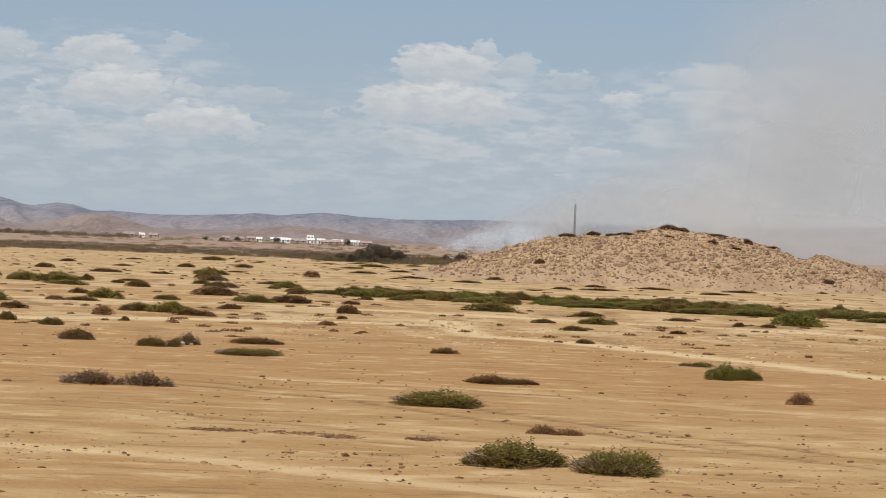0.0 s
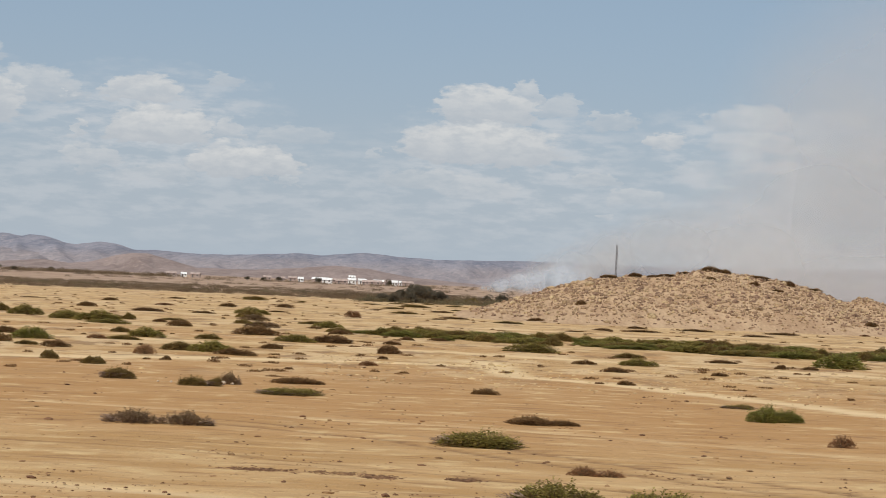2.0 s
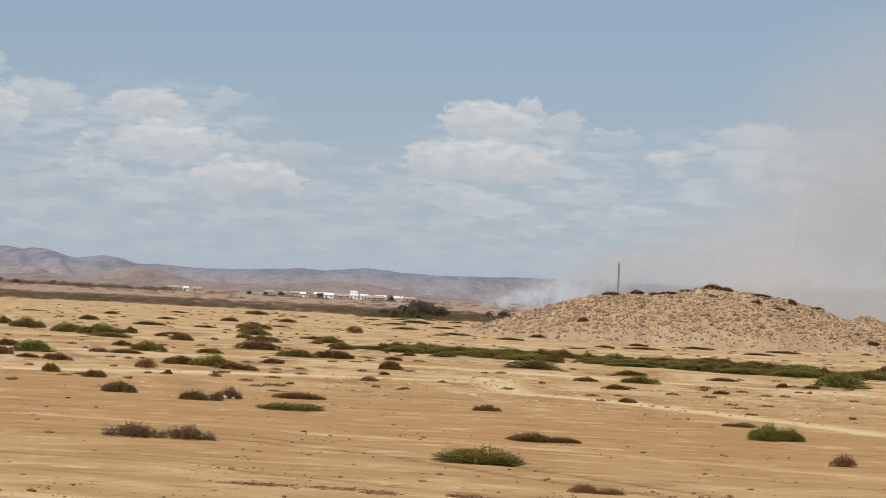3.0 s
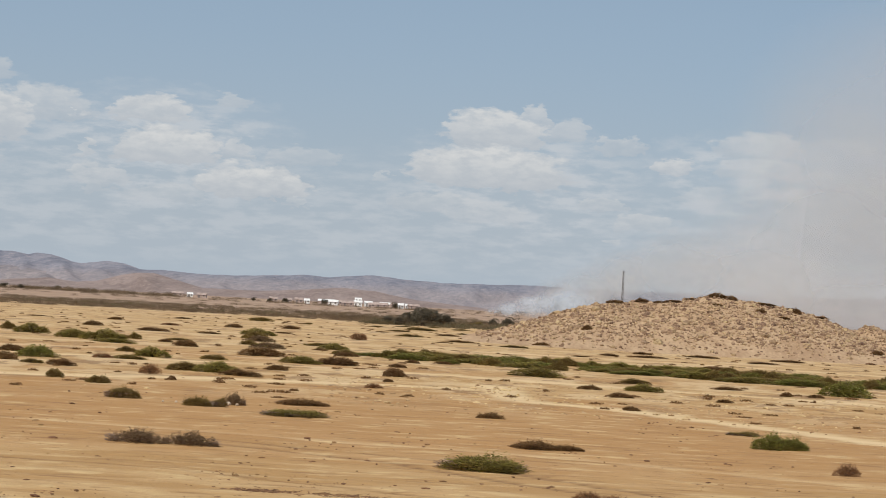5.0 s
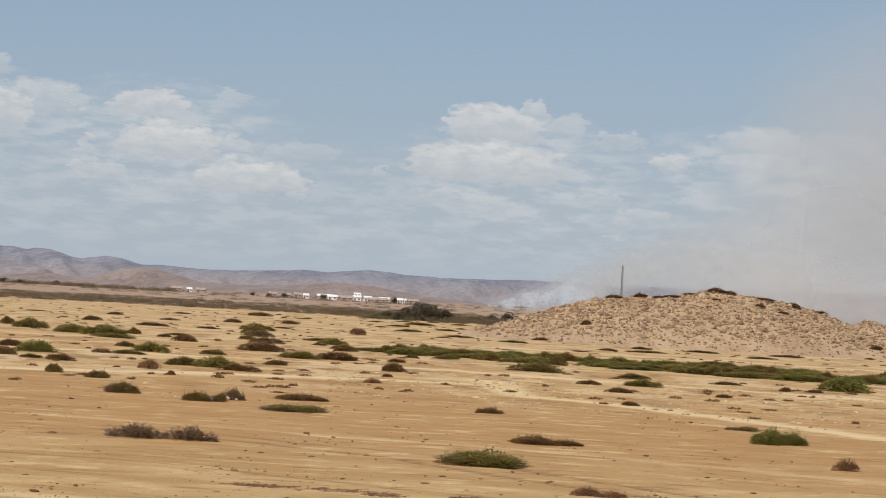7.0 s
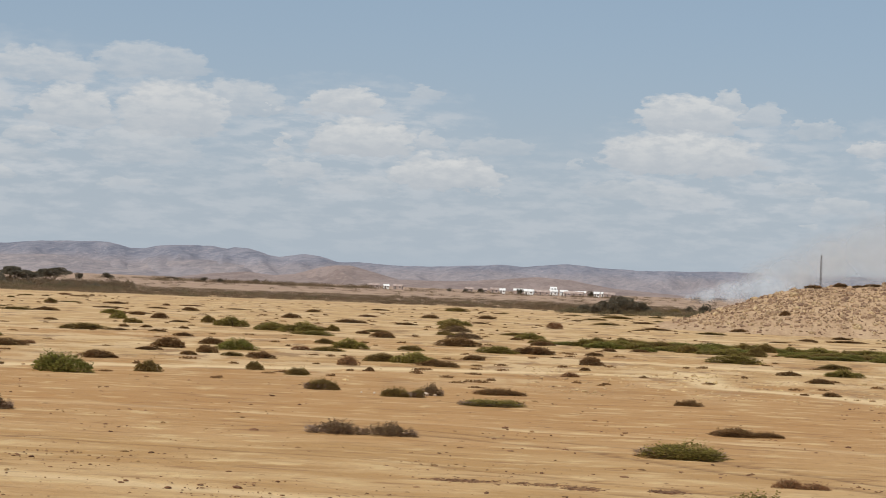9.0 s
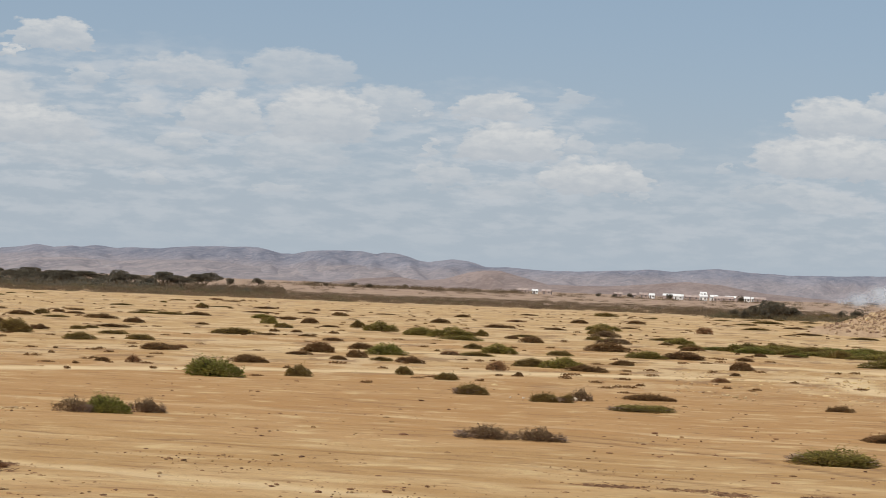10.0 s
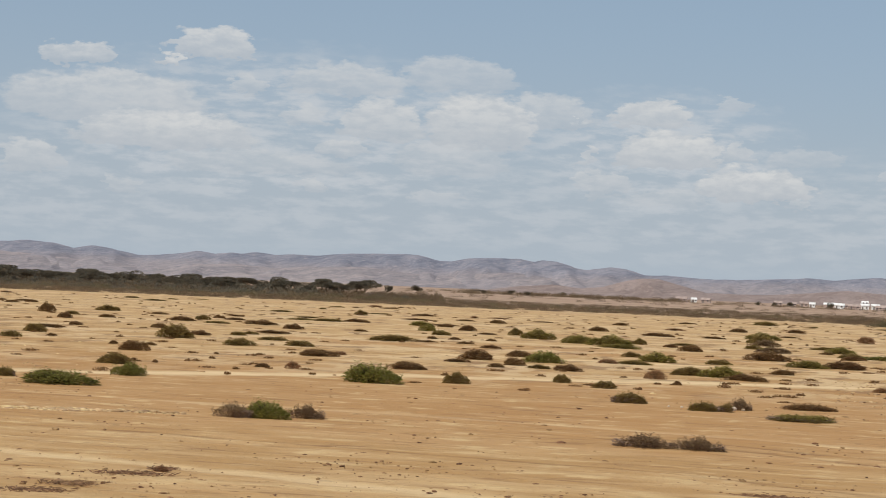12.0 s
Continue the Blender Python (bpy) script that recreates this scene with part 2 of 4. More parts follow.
def hill_material(name, dark, light, scale, bands, talus=None, rugged=0.5):
    mat, n, shader = material(name, 0.95)
    at = n.add("ShaderNodeTexCoord").outputs["Object"]
    flat = n.stretch(at, 1.0, 0.15, 1.0)
    broad = n.noise(flat, scale, 5.0, 0.6)
    fine = n.noise(flat, scale * 7, 5.0, 0.7)
    beds = n.noise(n.stretch(at, scale * 1.5, scale * 0.06, scale * bands), 1.0, 3.0, 0.6)
    fac = n.math("MULTIPLY_ADD", fine, 0.4, n.math("MULTIPLY_ADD", beds, 0.3, n.math("MULTIPLY", broad, 0.4)))
    colour = n.mix(n.range(fac, 0.42, 0.68), dark, light)
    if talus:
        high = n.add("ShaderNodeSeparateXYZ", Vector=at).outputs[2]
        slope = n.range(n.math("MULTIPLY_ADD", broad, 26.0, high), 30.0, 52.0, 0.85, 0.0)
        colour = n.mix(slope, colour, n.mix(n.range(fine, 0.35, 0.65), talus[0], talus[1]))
    # small bare patches and dark outcrops
    scrap = n.noise(n.stretch(at, 1.0, 0.3, 2.6), scale * 9, 4.0, 0.65)
    colour = n.mix(n.range(scrap, 0.56, 0.66, 0.0, 0.55), colour, tuple(min(1.0, c * 1.22) for c in (talus[1] if talus else light)))
    colour = n.mix(n.range(scrap, 0.44, 0.34, 0.0, 0.5), colour, tuple(c * 0.85 for c in dark))
    n.put(shader.inputs["Base Color"], colour)
    if not rugged:
        return mat
    relief = n.math("MULTIPLY_ADD", scrap, 0.5, n.noise(n.stretch(at, 1.0, 0.5, 1.0), scale * 2.5, 5.0, 0.6))
    n.put(shader.inputs["Normal"], n.add("ShaderNodeBump", Strength=rugged, Height=relief, Distance=0.16 / scale).outputs[0])
    return mat


def smoke_material(name, colour, thick, rough):
    """Soft puff: the see-through share follows the depth of smoke behind each point of the puff's own disc."""
    mat = bpy.data.materials.new(name)
    mat.use_nodes = True
    n = Net(mat.node_tree)
    at = n.add("ShaderNodeTexCoord").outputs["Object"]
    xyz = n.add("ShaderNodeSeparateXYZ", Vector=at).outputs
    r2 = n.math("ADD", n.math("MULTIPLY", xyz[0], xyz[0]), n.math("MULTIPLY", xyz[2], xyz[2]))
    body = n.math("POWER", n.math("SUBTRACT", 1.0, r2, clamp=True), 1.8)
    shift = n.math("MULTIPLY", n.add("ShaderNodeObjectInfo").outputs["Random"], 40.0)
    moved = n.add("ShaderNodeVectorMath")
    n.put(moved.inputs[0], at)
    n.put(moved.inputs[1], n.add("ShaderNodeCombineXYZ", X=shift, Y=shift).outputs[0])
    wisps = n.range(n.noise(moved.outputs[0], 1.6, 2.5, 0.5), 0.5 - rough, 0.5 + rough * 0.5)
    alpha = n.math("MULTIPLY", n.math("MULTIPLY", body, wisps), thick)
    lit = n.add("ShaderNodeMixShader", Fac=0.5)
    # smoke scatters alike all ways: one facing for the whole puff, so that it shows no skin
    facing = n.add("ShaderNodeCombineXYZ", X=-0.35, Y=-0.80, Z=0.49).outputs[0]
    n.put(lit.inputs[1], n.add("ShaderNodeBsdfDiffuse", Color=(*colour, 1), Normal=facing).outputs[0])
    n.put(lit.inputs[2], n.add("ShaderNodeBsdfTranslucent", Color=(*colour, 1), Normal=facing).outputs[0])
    both = n.add("ShaderNodeMixShader", Fac=alpha)
    n.put(both.inputs[1], n.add("ShaderNodeBsdfTransparent").outputs[0])
    n.put(both.inputs[2], lit.outputs[0])
    out = n.add("ShaderNodeOutputMaterial")
    n.put(out.inputs[0], both.outputs[0])
    return mat


SAND = ground_material()
LEAF = {
    "g": mottled("green_leaves", (0.20, 0.168, 0.038), (0.41, 0.332, 0.088), 3.0, 0.7, spread=0.35, per_island=True, leafy=0.5),
    "v": mottled("fresh_green_leaves", (0.158, 0.158, 0.034), (0.345, 0.318, 0.076), 3.0, 0.7, spread=0.35, per_island=True, leafy=0.5),
    "o": mottled("olive_leaves", (0.185, 0.126, 0.036), (0.365, 0.26, 0.08), 3.0, 0.8, spread=0.35, per_island=True, leafy=0.5),
    "b": mottled("brown_olive_leaves", (0.18, 0.098, 0.040), (0.355, 0.205, 0.085), 3.0, 0.85, spread=0.35, per_island=True, leafy=0.5),
    "d": mottled("dry_grey_sprigs", (0.175, 0.112, 0.058), (0.34, 0.228, 0.125), 3.0, 0.9, spread=0.35, per_island=True, leafy=0.5),
    "r": mottled("rusty_dead_sprigs", (0.25, 0.115, 0.05), (0.46, 0.25, 0.125), 3.0, 0.9, spread=0.35, per_island=True, leafy=0.5),
}
WOOD = mottled("grey_brown_wood", (0.09, 0.06, 0.036), (0.20, 0.14, 0.088), 6.0, 0.9, 0.3)
GREYWOOD = mottled("grey_dead_wood", (0.17, 0.112, 0.078), (0.32, 0.228, 0.165), 6.0, 0.9, spread=0.3, per_island=True)
DEADWOOD = mottled("rusty_dead_wood", (0.15, 0.085, 0.045), (0.32, 0.19, 0.105), 5.0, 0.9, spread=0.3, per_island=True)
CROWN = mottled("grey_green_crown", (0.105, 0.096, 0.072), (0.20, 0.182, 0.132), 0.6, 0.85, spread=0.2, per_island=True, leafy=0.3)
OLIVE_SCRUB = mottled("olive_scrub", (0.10, 0.09, 0.052), (0.205, 0.178, 0.10), 0.05, 0.9, spread=0.2, per_island=True, leafy=0.3)
SCRUB = mottled("dull_scrub", (0.11, 0.078, 0.05), (0.215, 0.158, 0.10), 0.05, 0.9, spread=0.2, per_island=True, leafy=0.3)
ROCK = mottled("weathered_rock", (0.19, 0.12, 0.066), (0.49, 0.35, 0.205), 1.0, 0.9, 0.4, spread=0.45, per_island=True)
PEBBLE = mottled("dark_clods", (0.14, 0.075, 0.035), (0.36, 0.22, 0.105), 0.7, 0.95, spread=0.5, per_island=True)
RUBBLE = mottled("pale_rubble", (0.30, 0.19, 0.095), (0.60, 0.43, 0.23), 0.5, 0.95, spread=0.35, per_island=True)
PALE_STONE = mottled("pale_stone", (0.46, 0.36, 0.25), (0.64, 0.53, 0.40), 4.0, 0.9, 0.3)
HILLSIDE = hill_material("stony_hillside", (0.36, 0.228, 0.128), (0.49, 0.338, 0.20), 0.25, 2.0, rugged=0.0)
# the far range's rock tones have blue-grey distance haze painted into them
FAR_RIDGE = hill_material("hazed_mauve_range", (0.15, 0.16, 0.198), (0.285, 0.272, 0.296), 0.012, 1.2, ((0.26, 0.228, 0.23), (0.335, 0.288, 0.278)))
FOOTHILL = hill_material("red_brown_foothill", (0.215, 0.16, 0.138), (0.325, 0.252, 0.22), 0.02, 4.0)
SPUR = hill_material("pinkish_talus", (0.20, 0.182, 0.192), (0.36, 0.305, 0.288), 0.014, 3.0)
WHITEWASH = mottled("whitewash", (0.70, 0.68, 0.64), (0.82, 0.81, 0.78), 0.4, 0.8)
ADOBE = mottled("pinkish_adobe", (0.33, 0.25, 0.21), (0.48, 0.38, 0.33), 0.4, 0.9)
DARK_OPENING = mottled("dark_paint", (0.14, 0.12, 0.11), (0.22, 0.19, 0.17), 2.0, 0.5)
STEEL = mottled("dull_steel", (0.16, 0.15, 0.15), (0.26, 0.25, 0.25), 0.8, 0.6)
SMOKE_WHITE = smoke_material("blue_white_smoke", (0.64, 0.695, 0.76), 0.72, 0.5)
SMOKE_GREY = smoke_material("grey_smoke", (0.59, 0.605, 0.62), 1.05, 0.9)
SMOKE_DUN = smoke_material("dun_smoke_haze", (0.63, 0.62, 0.615), 0.76, 1.2)

# ---------------------------------------------------------------- building helpers


def mesh_of(name, verts, faces, mat, smooth=False):
    me = bpy.data.meshes.new(name)
    me.from_pydata(verts, [], faces)
    me.materials.append(mat)
    if smooth:
        me.polygons.foreach_set("use_smooth", [True] * len(me.polygons))
    me.update()
    return me


def part(name, bm, mat, parent, label=""):
    """Links a bmesh as one mesh object under a thing or a part."""
    me = bpy.data.meshes.new(name)
    bm.to_mesh(me)
    bm.free()
    me.materials.append(mat)
    ob = new(name, me)
    ob.parent = parent
    return tagged(ob, label)


def box(bm, cx, cy, cz, sx, sy, sz, bevel=0.0):
    made = bmesh.ops.create_cube(bm, size=1.0, matrix=Matrix.Translation((cx, cy, cz)) @ Matrix.Diagonal((sx, sy, sz, 1)))
    if bevel:
        edges = {e for v in made["verts"] for e in v.link_edges}
        bmesh.ops.bevel(bm, geom=list(edges), offset=bevel, segments=1, affect="EDGES")


def rod(verts, faces, a, b, ra, rb, sides=5):
    """A tapered stick from a to b, added to the lists."""
    a, b = Vector(a), Vector(b)
    along = (b - a).normalized()
    u = along.orthogonal().normalized()
    v = along.cross(u)
    base = len(verts)
    for centre, r in ((a, ra), (b, rb)):
        for k in range(sides):
            ang = 2 * math.pi * k / sides
            verts.append(centre + u * (r * math.cos(ang)) + v * (r * math.sin(ang)))
    for k in range(sides):
        faces.append((base + k, base + (k + 1) % sides, base + sides + (k + 1) % sides, base + sides + k))
    faces.append(tuple(base + sides + k for k in range(sides)))


def leaf(verts, faces, at, way, length, width, rng):
    """One folded leaf: two triangles on a bent midrib."""
    way = Vector(way).normalized()
    side = way.cross(Vector((rng.uniform(-1, 1), rng.uniform(-1, 1), rng.uniform(-1, 1)))).normalized()
    up = side.cross(way)
    at = Vector(at)
    base = len(verts)
    verts += [at, at + way * length * 0.5 + side * width * 0.5 + up * width * 0.25,
              at + way * length, at + way * length * 0.5 - side * width * 0.5 + up * width * 0.25]
    faces += [(base, base + 1, base + 2), (base, base + 2, base + 3)]


# ---------------------------------------------------------------- ground
TRACKS = [  # worn vehicle tracks: points on the ground, half width, strength
    ([(-60.0, 72.0), (-28.9, 62.4), (-13.0, 57.4), (-5.0, 54.4), (2.9, 49.5), (12.0, 43.0)], 0.6, 0.62),
    ([(-75.0, 84.0), (-44.2, 117.0), (-34.5, 128.4), (-16.2, 142.1), (-11.6, 145.0), (-2.0, 148.0)], 1.6, 1.0),
    ([(0.3, 156.0), (1.5, 138.0), (3.2, 133.0), (7.2, 129.0), (12.6, 119.6), (20.4, 104.2), (34.0, 84.0)], 1.2, 1.0),
    ([(-42.0, 92.0), (-17.6, 90.5), (4.0, 84.0), (30.0, 68.0)], 0.5, 0.35),
    ([(-42.0, 172.0), (-10.0, 176.0), (30.0, 158.0), (60.0, 140.0)], 1.4, 0.9),
    ([(0.0, 268.0), (30.0, 262.0), (60.0, 245.0)], 1.6, 0.8),
]
RUTS = [([(-16.0, 84.0), (-7.9, 80.2), (-3.4, 77.2), (1.4, 70.4), (8.3, 62.3), (14.0, 56.0)], 0.2),
        ([(-14.2, 85.5), (-6.2, 81.8), (-1.5, 78.8), (3.2, 72.0), (10.0, 63.9), (15.7, 57.6)], 0.2),
        ([(-30.0, 73.5), (-10.0, 69.0), (6.0, 60.0)], 0.14)]


def line_distance(px, py, points):
    best = np.full(px.shape, 1e9)
    for (ax, ay), (bx, by) in zip(points, points[1:]):
        dx, dy = bx - ax, by - ay
        s = np.clip(((px - ax) * dx + (py - ay) * dy) / (dx * dx + dy * dy), 0, 1)
        best = np.minimum(best, np.hypot(px - ax - s * dx, py - ay - s * dy))
    return best


def waves(px, py, seed, size):
    """Smooth uneven relief out of a few crossed waves, about -1 to 1."""
    rng = np.random.default_rng(seed)
    total = np.zeros(px.shape)
    for k in range(9):
        ang, length, phase = rng.uniform(0, math.pi), size * rng.uniform(0.5, 1.8), rng.uniform(0, 6.28)
        total += np.sin((px * math.cos(ang) + py * math.sin(ang)) * 2 * math.pi / length + phase) * length / size / 6
    return total


def make_ground():
    grow = np.cumsum(0.5 * 1.14 ** np.arange(1, 58))
    xs = np.concatenate([-62 - grow[::-1], np.arange(-62, 42.01, 0.45), 42 + grow])
    near = np.concatenate([np.arange(40, 100, 0.22), np.arange(100, 200, 0.45), np.arange(200, 300, 1.4)])
    ys = np.concatenate([40 - grow[::-1], near, 300 + np.cumsum(1.5 * 1.13 ** np.arange(1, 52))])
    px, py = np.meshgrid(xs, ys)
    calm = np.clip((np.hypot(px, py) - 20) / 20, 0, 1) * np.clip((700 - np.hypot(px, py)) / 400, 0, 1)
    z = calm * (0.035 * waves(px, py, 1, 9) + 0.02 * waves(px, py * 2, 2, 2.6))
    worn, rut = np.zeros(px.shape), np.zeros(px.shape)
    ragged = 1 + 0.35 * waves(px, py, 5, 3.0) + 0.3 * waves(px, py, 6, 0.9)
    for points, half, strength in TRACKS:
        d = line_distance(px, py, points) * ragged
        shape = np.clip(1.6 - d / half, 0, 1)
        worn = np.maximum(worn, shape * strength)
        z -= 0.03 * shape
    for points, half in RUTS:
        shape = np.clip(1.5 - line_distance(px, py, points) / half, 0, 1) * np.clip(0.9 + 0.4 * waves(px, py, 8, 5), 0, 1)
        rut = np.maximum(rut, shape)
        z -= 0.05 * shape
    h, w = px.shape
    k = np.arange(h * w).reshape(h, w)
    faces = np.stack([k[:-1, :-1], k[:-1, 1:], k[1:, 1:], k[1:, :-1]], -1).reshape(-1, 4)
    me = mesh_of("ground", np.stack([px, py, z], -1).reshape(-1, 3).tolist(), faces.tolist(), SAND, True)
    for name, values in (("worn", worn), ("rut", rut)):
        me.attributes.new(name, "FLOAT", "POINT").data.foreach_set("value", values.ravel().astype(np.float32))
    tagged(new("ground", me), "dry sandy plain, ochre with pale washes and worn tyre tracks", "desert ground", kind="structure")


make_ground()

# ---------------------------------------------------------------- far hills
RANGE_WEST = [
    (40, 0.5), (30, 0.55), (25.07, 0.61), (24.38, 0.66), (23.68, 0.62), (23.26, 0.51), (22.77, 0.60), (22.28, 0.54), (21.64, 0.40),
    (20.86, 0.46), (20.16, 0.57), (19.73, 0.52), (19.31, 0.57), (19.03, 0.55), (18.74, 0.61), (18.17, 0.55), (17.74, 0.59), (17.17, 0.57),
    (16.46, 0.65), (15.75, 0.69), (14.60, 0.71),
]
RANGE_EAST = [
    (14.02, 0.58), (13.73, 0.58), (13.31, 0.68), (12.59, 0.71), (12.02, 0.71), (11.66, 0.65), (11.45, 0.70), (11.09, 0.69), (10.58, 0.54),
    (10.30, 0.51), (9.73, 0.60), (9.30, 0.56), (8.87, 0.44), (8.30, 0.45), (7.45, 0.40), (6.60, 0.40), (4.78, 0.52), (4.08, 0.50),
    (2.98, 0.60), (2.09, 0.54), (1.23, 0.51), (-1.06, 0.56), (-3.49, 0.55), (-8.73, 0.66), (-10.95, 0.76), (-16, 0.7), (-25, 0.6),
]
FOOT = [(13.2, -0.2), (12.70, -0.08), (12.00, 0.02), (11.15, 0.10), (10.44, 0.03), (9.9, 0.10), (9.3, 0.28), (8.9, 0.35), (8.5, 0.35), (7.9, 0.2), (7.29, 0.05), (5.89, 0.06),
        (4.91, 0.13), (3.80, 0.25), (2.96, 0.2), (1.79, 0.03), (0.35, -0.06), (-1.0, -0.2)]


def make_range(name, crest, distance, depth, mat, seed, steps, gully, label):
    """A range of hills: a crest at its heights over the eye's level, flanks cut by gullies towards the plain."""
    crest = sorted(crest)
    az = np.linspace(crest[0][0], crest[-1][0], steps)
    top = distance * np.tan(np.radians(np.interp(az, *zip(*crest)))) + EYE_HEIGHT
    rng = np.random.default_rng(seed)
    for k, amp in ((0.35, 0.7), (0.15, 0.5)):
        top = top + amp * gully * np.interp(az, np.arange(az[0] - 1, az[-1] + 1, k), rng.uniform(-1, 1, len(np.arange(az[0] - 1, az[-1] + 1, k))))
    verts, rows = [], 50
    a = np.radians(az)
    for j in range(rows + 7):
        s = min(j / rows, 1.0)
        back = max(0, j - rows) / 6
        d = distance - depth * (1 - s) + depth * 0.5 * back
        wander = 0.8 * rough_field(az * 0.9, np.full(az.shape, 2.0 * s), seed + 5)
        spurs = 1 - 2 * np.abs(rough_field(az * 1.3 + wander + 0.6 * s, np.full(az.shape, 1.6 * s), seed + 6))
        rills = 1 - 2 * np.abs(rough_field(az * 4.2 + 2.5 * wander, np.full(az.shape, 3.5 * s), seed + 7))
        knolls = rough_field(az * 2.3, np.full(az.shape, 5.0 * s), seed + 8)
        shape = s ** 1.4 * (1 - 0.9 * back)
        z = np.maximum(top, 0.0) * np.clip(shape + (s * (1 - s)) * (0.6 * spurs + 0.18 * rills + 0.5 * knolls), 0, None) - (0.6 if j in (0, rows + 6) else 0)
        verts.append(np.stack([-np.sin(a) * d, np.cos(a) * d, z], -1))
    h, w = len(verts), len(az)
    k = np.arange(h * w).reshape(h, w)
    faces = np.stack([k[:-1, :-1], k[1:, :-1], k[1:, 1:], k[:-1, 1:]], -1).reshape(-1, 4)
    me = mesh_of(name, np.concatenate(verts).tolist(), faces.tolist(), mat, True)
    return tagged(new(name, me), label, "hills", kind="structure")


def rough_field(u, v, seed):
    """Smooth random field over two coordinates, about -1 to 1, with bumps about one unit wide."""
    table = np.random.default_rng(seed).uniform(-1, 1, (97, 89))
    iu, iv = np.floor(u).astype(int), np.floor(v).astype(int)
    fu, fv = u - iu, v - iv
    fu, fv = fu * fu * (3 - 2 * fu), fv * fv * (3 - 2 * fv)
    corner = lambda p, q: table[(iu + p) % 97, (iv + q) % 89]
    return (corner(0, 0) * (1 - fu) + corner(1, 0) * fu) * (1 - fv) + (corner(0, 1) * (1 - fu) + corner(1, 1) * fu) * fv


make_range("hill_range", RANGE_WEST + RANGE_EAST, 4300, 1100, FAR_RIDGE, 3, 700, 1.0, "long bare range of low hills at the horizon, mauve-grey with painted haze")
SPURS = [(27, 0.30), (25.2, 0.38), (24.0, 0.30), (22.9, 0.22), (21.6, 0.13), (20.3, 0.24), (19.2, 0.28), (18.2, 0.22), (17.1, 0.30), (16.0, 0.34), (14.9, 0.24), (14.1, 0.18),
         (13.0, 0.30), (12.1, 0.36), (11.3, 0.26), (10.2, 0.12), (9.0, 0.08), (7.6, 0.1), (6.4, 0.05), (5.0, -0.05)]
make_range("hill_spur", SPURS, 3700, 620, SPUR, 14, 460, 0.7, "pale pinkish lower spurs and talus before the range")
make_range("foothill", FOOT, 2700, 420, FOOTHILL, 8, 260, 0.4, "low bare red-brown foothills before the range")

# ---------------------------------------------------------------- the stony hill
CREST = [(-14, -0.4), (-6, 0.0), (2.2, 2.0), (3.6, 2.6), (7.9, 4.0), (12.6, 5.5), (17.3, 6.95), (21.1, 7.55), (26.9, 7.6), (31.7, 8.25), (36.4, 9.3),
         (39.3, 9.2), (45.1, 8.8), (50.9, 7.8), (55.7, 7.0), (58.6, 5.9), (60.8, 4.9), (62.5, 4.7), (64.0, 5.5), (65.2, 5.9), (67, 5.3), (76, 3.0), (86, 0.8), (96, -0.4)]


def hill_height(x, y):
    top = np.interp(x, *zip(*CREST))
    middle = 385 + 0.10 * (x - 35)
    s = np.where(y < middle, (middle - y) / 62, (y - middle) / 80)
    flank = np.clip(1 - s, 0, 1)
    shape = flank ** 1.35 * (1.35 - 0.35 * flank)
    return top * shape - 0.25 + 0.16 * waves(x, y, 12, 7) * flank + 0.09 * waves(x, y, 13, 2.5) * flank


def stone_mesh(name, seed, mat):
    rng = random.Random(seed)
    bm = bmesh.new()
    bmesh.ops.create_icosphere(bm, subdivisions=1, radius=0.5)
    for v in bm.verts:
        v.co = Vector((v.co.x * 1.1, v.co.y, v.co.z * 0.8)) * rng.uniform(0.72, 1.25)
        v.co.z = max(v.co.z, -0.3)
    me = bpy.data.meshes.new(name)
    bm.to_mesh(me)
    bm.free()
    me.materials.append(mat)
    return me


def scatter_stones(name, spots, mat, seed, spread=1.0):
    """Many stones too small to pick apart, as one mesh. spots: x, y, z, size."""
    rng = np.random.default_rng(seed)
    base = [np.array([v.co[:] for v in stone_mesh("s", seed + k, mat).vertices]) for k in range(4)]
    tri = np.array([p.vertices[:] for p in stone_mesh("s", seed, mat).polygons])
    verts, faces, count = [], [], 0
    for x, y, z, size in spots:
        shape = base[rng.integers(4)] * size * rng.uniform(0.75, 1.25, 3) * (spread, 1, 1 / spread)
        a = rng.uniform(0, 6.28)
        turn = np.array([[math.cos(a), -math.sin(a), 0], [math.sin(a), math.cos(a), 0], [0, 0, 1]])
        verts.append(shape @ turn.T + (x, y, z))
        faces.append(tri + count)
        count += len(shape)
    return mesh_of(name, np.concatenate(verts).tolist(), np.concatenate(faces).tolist(), mat)


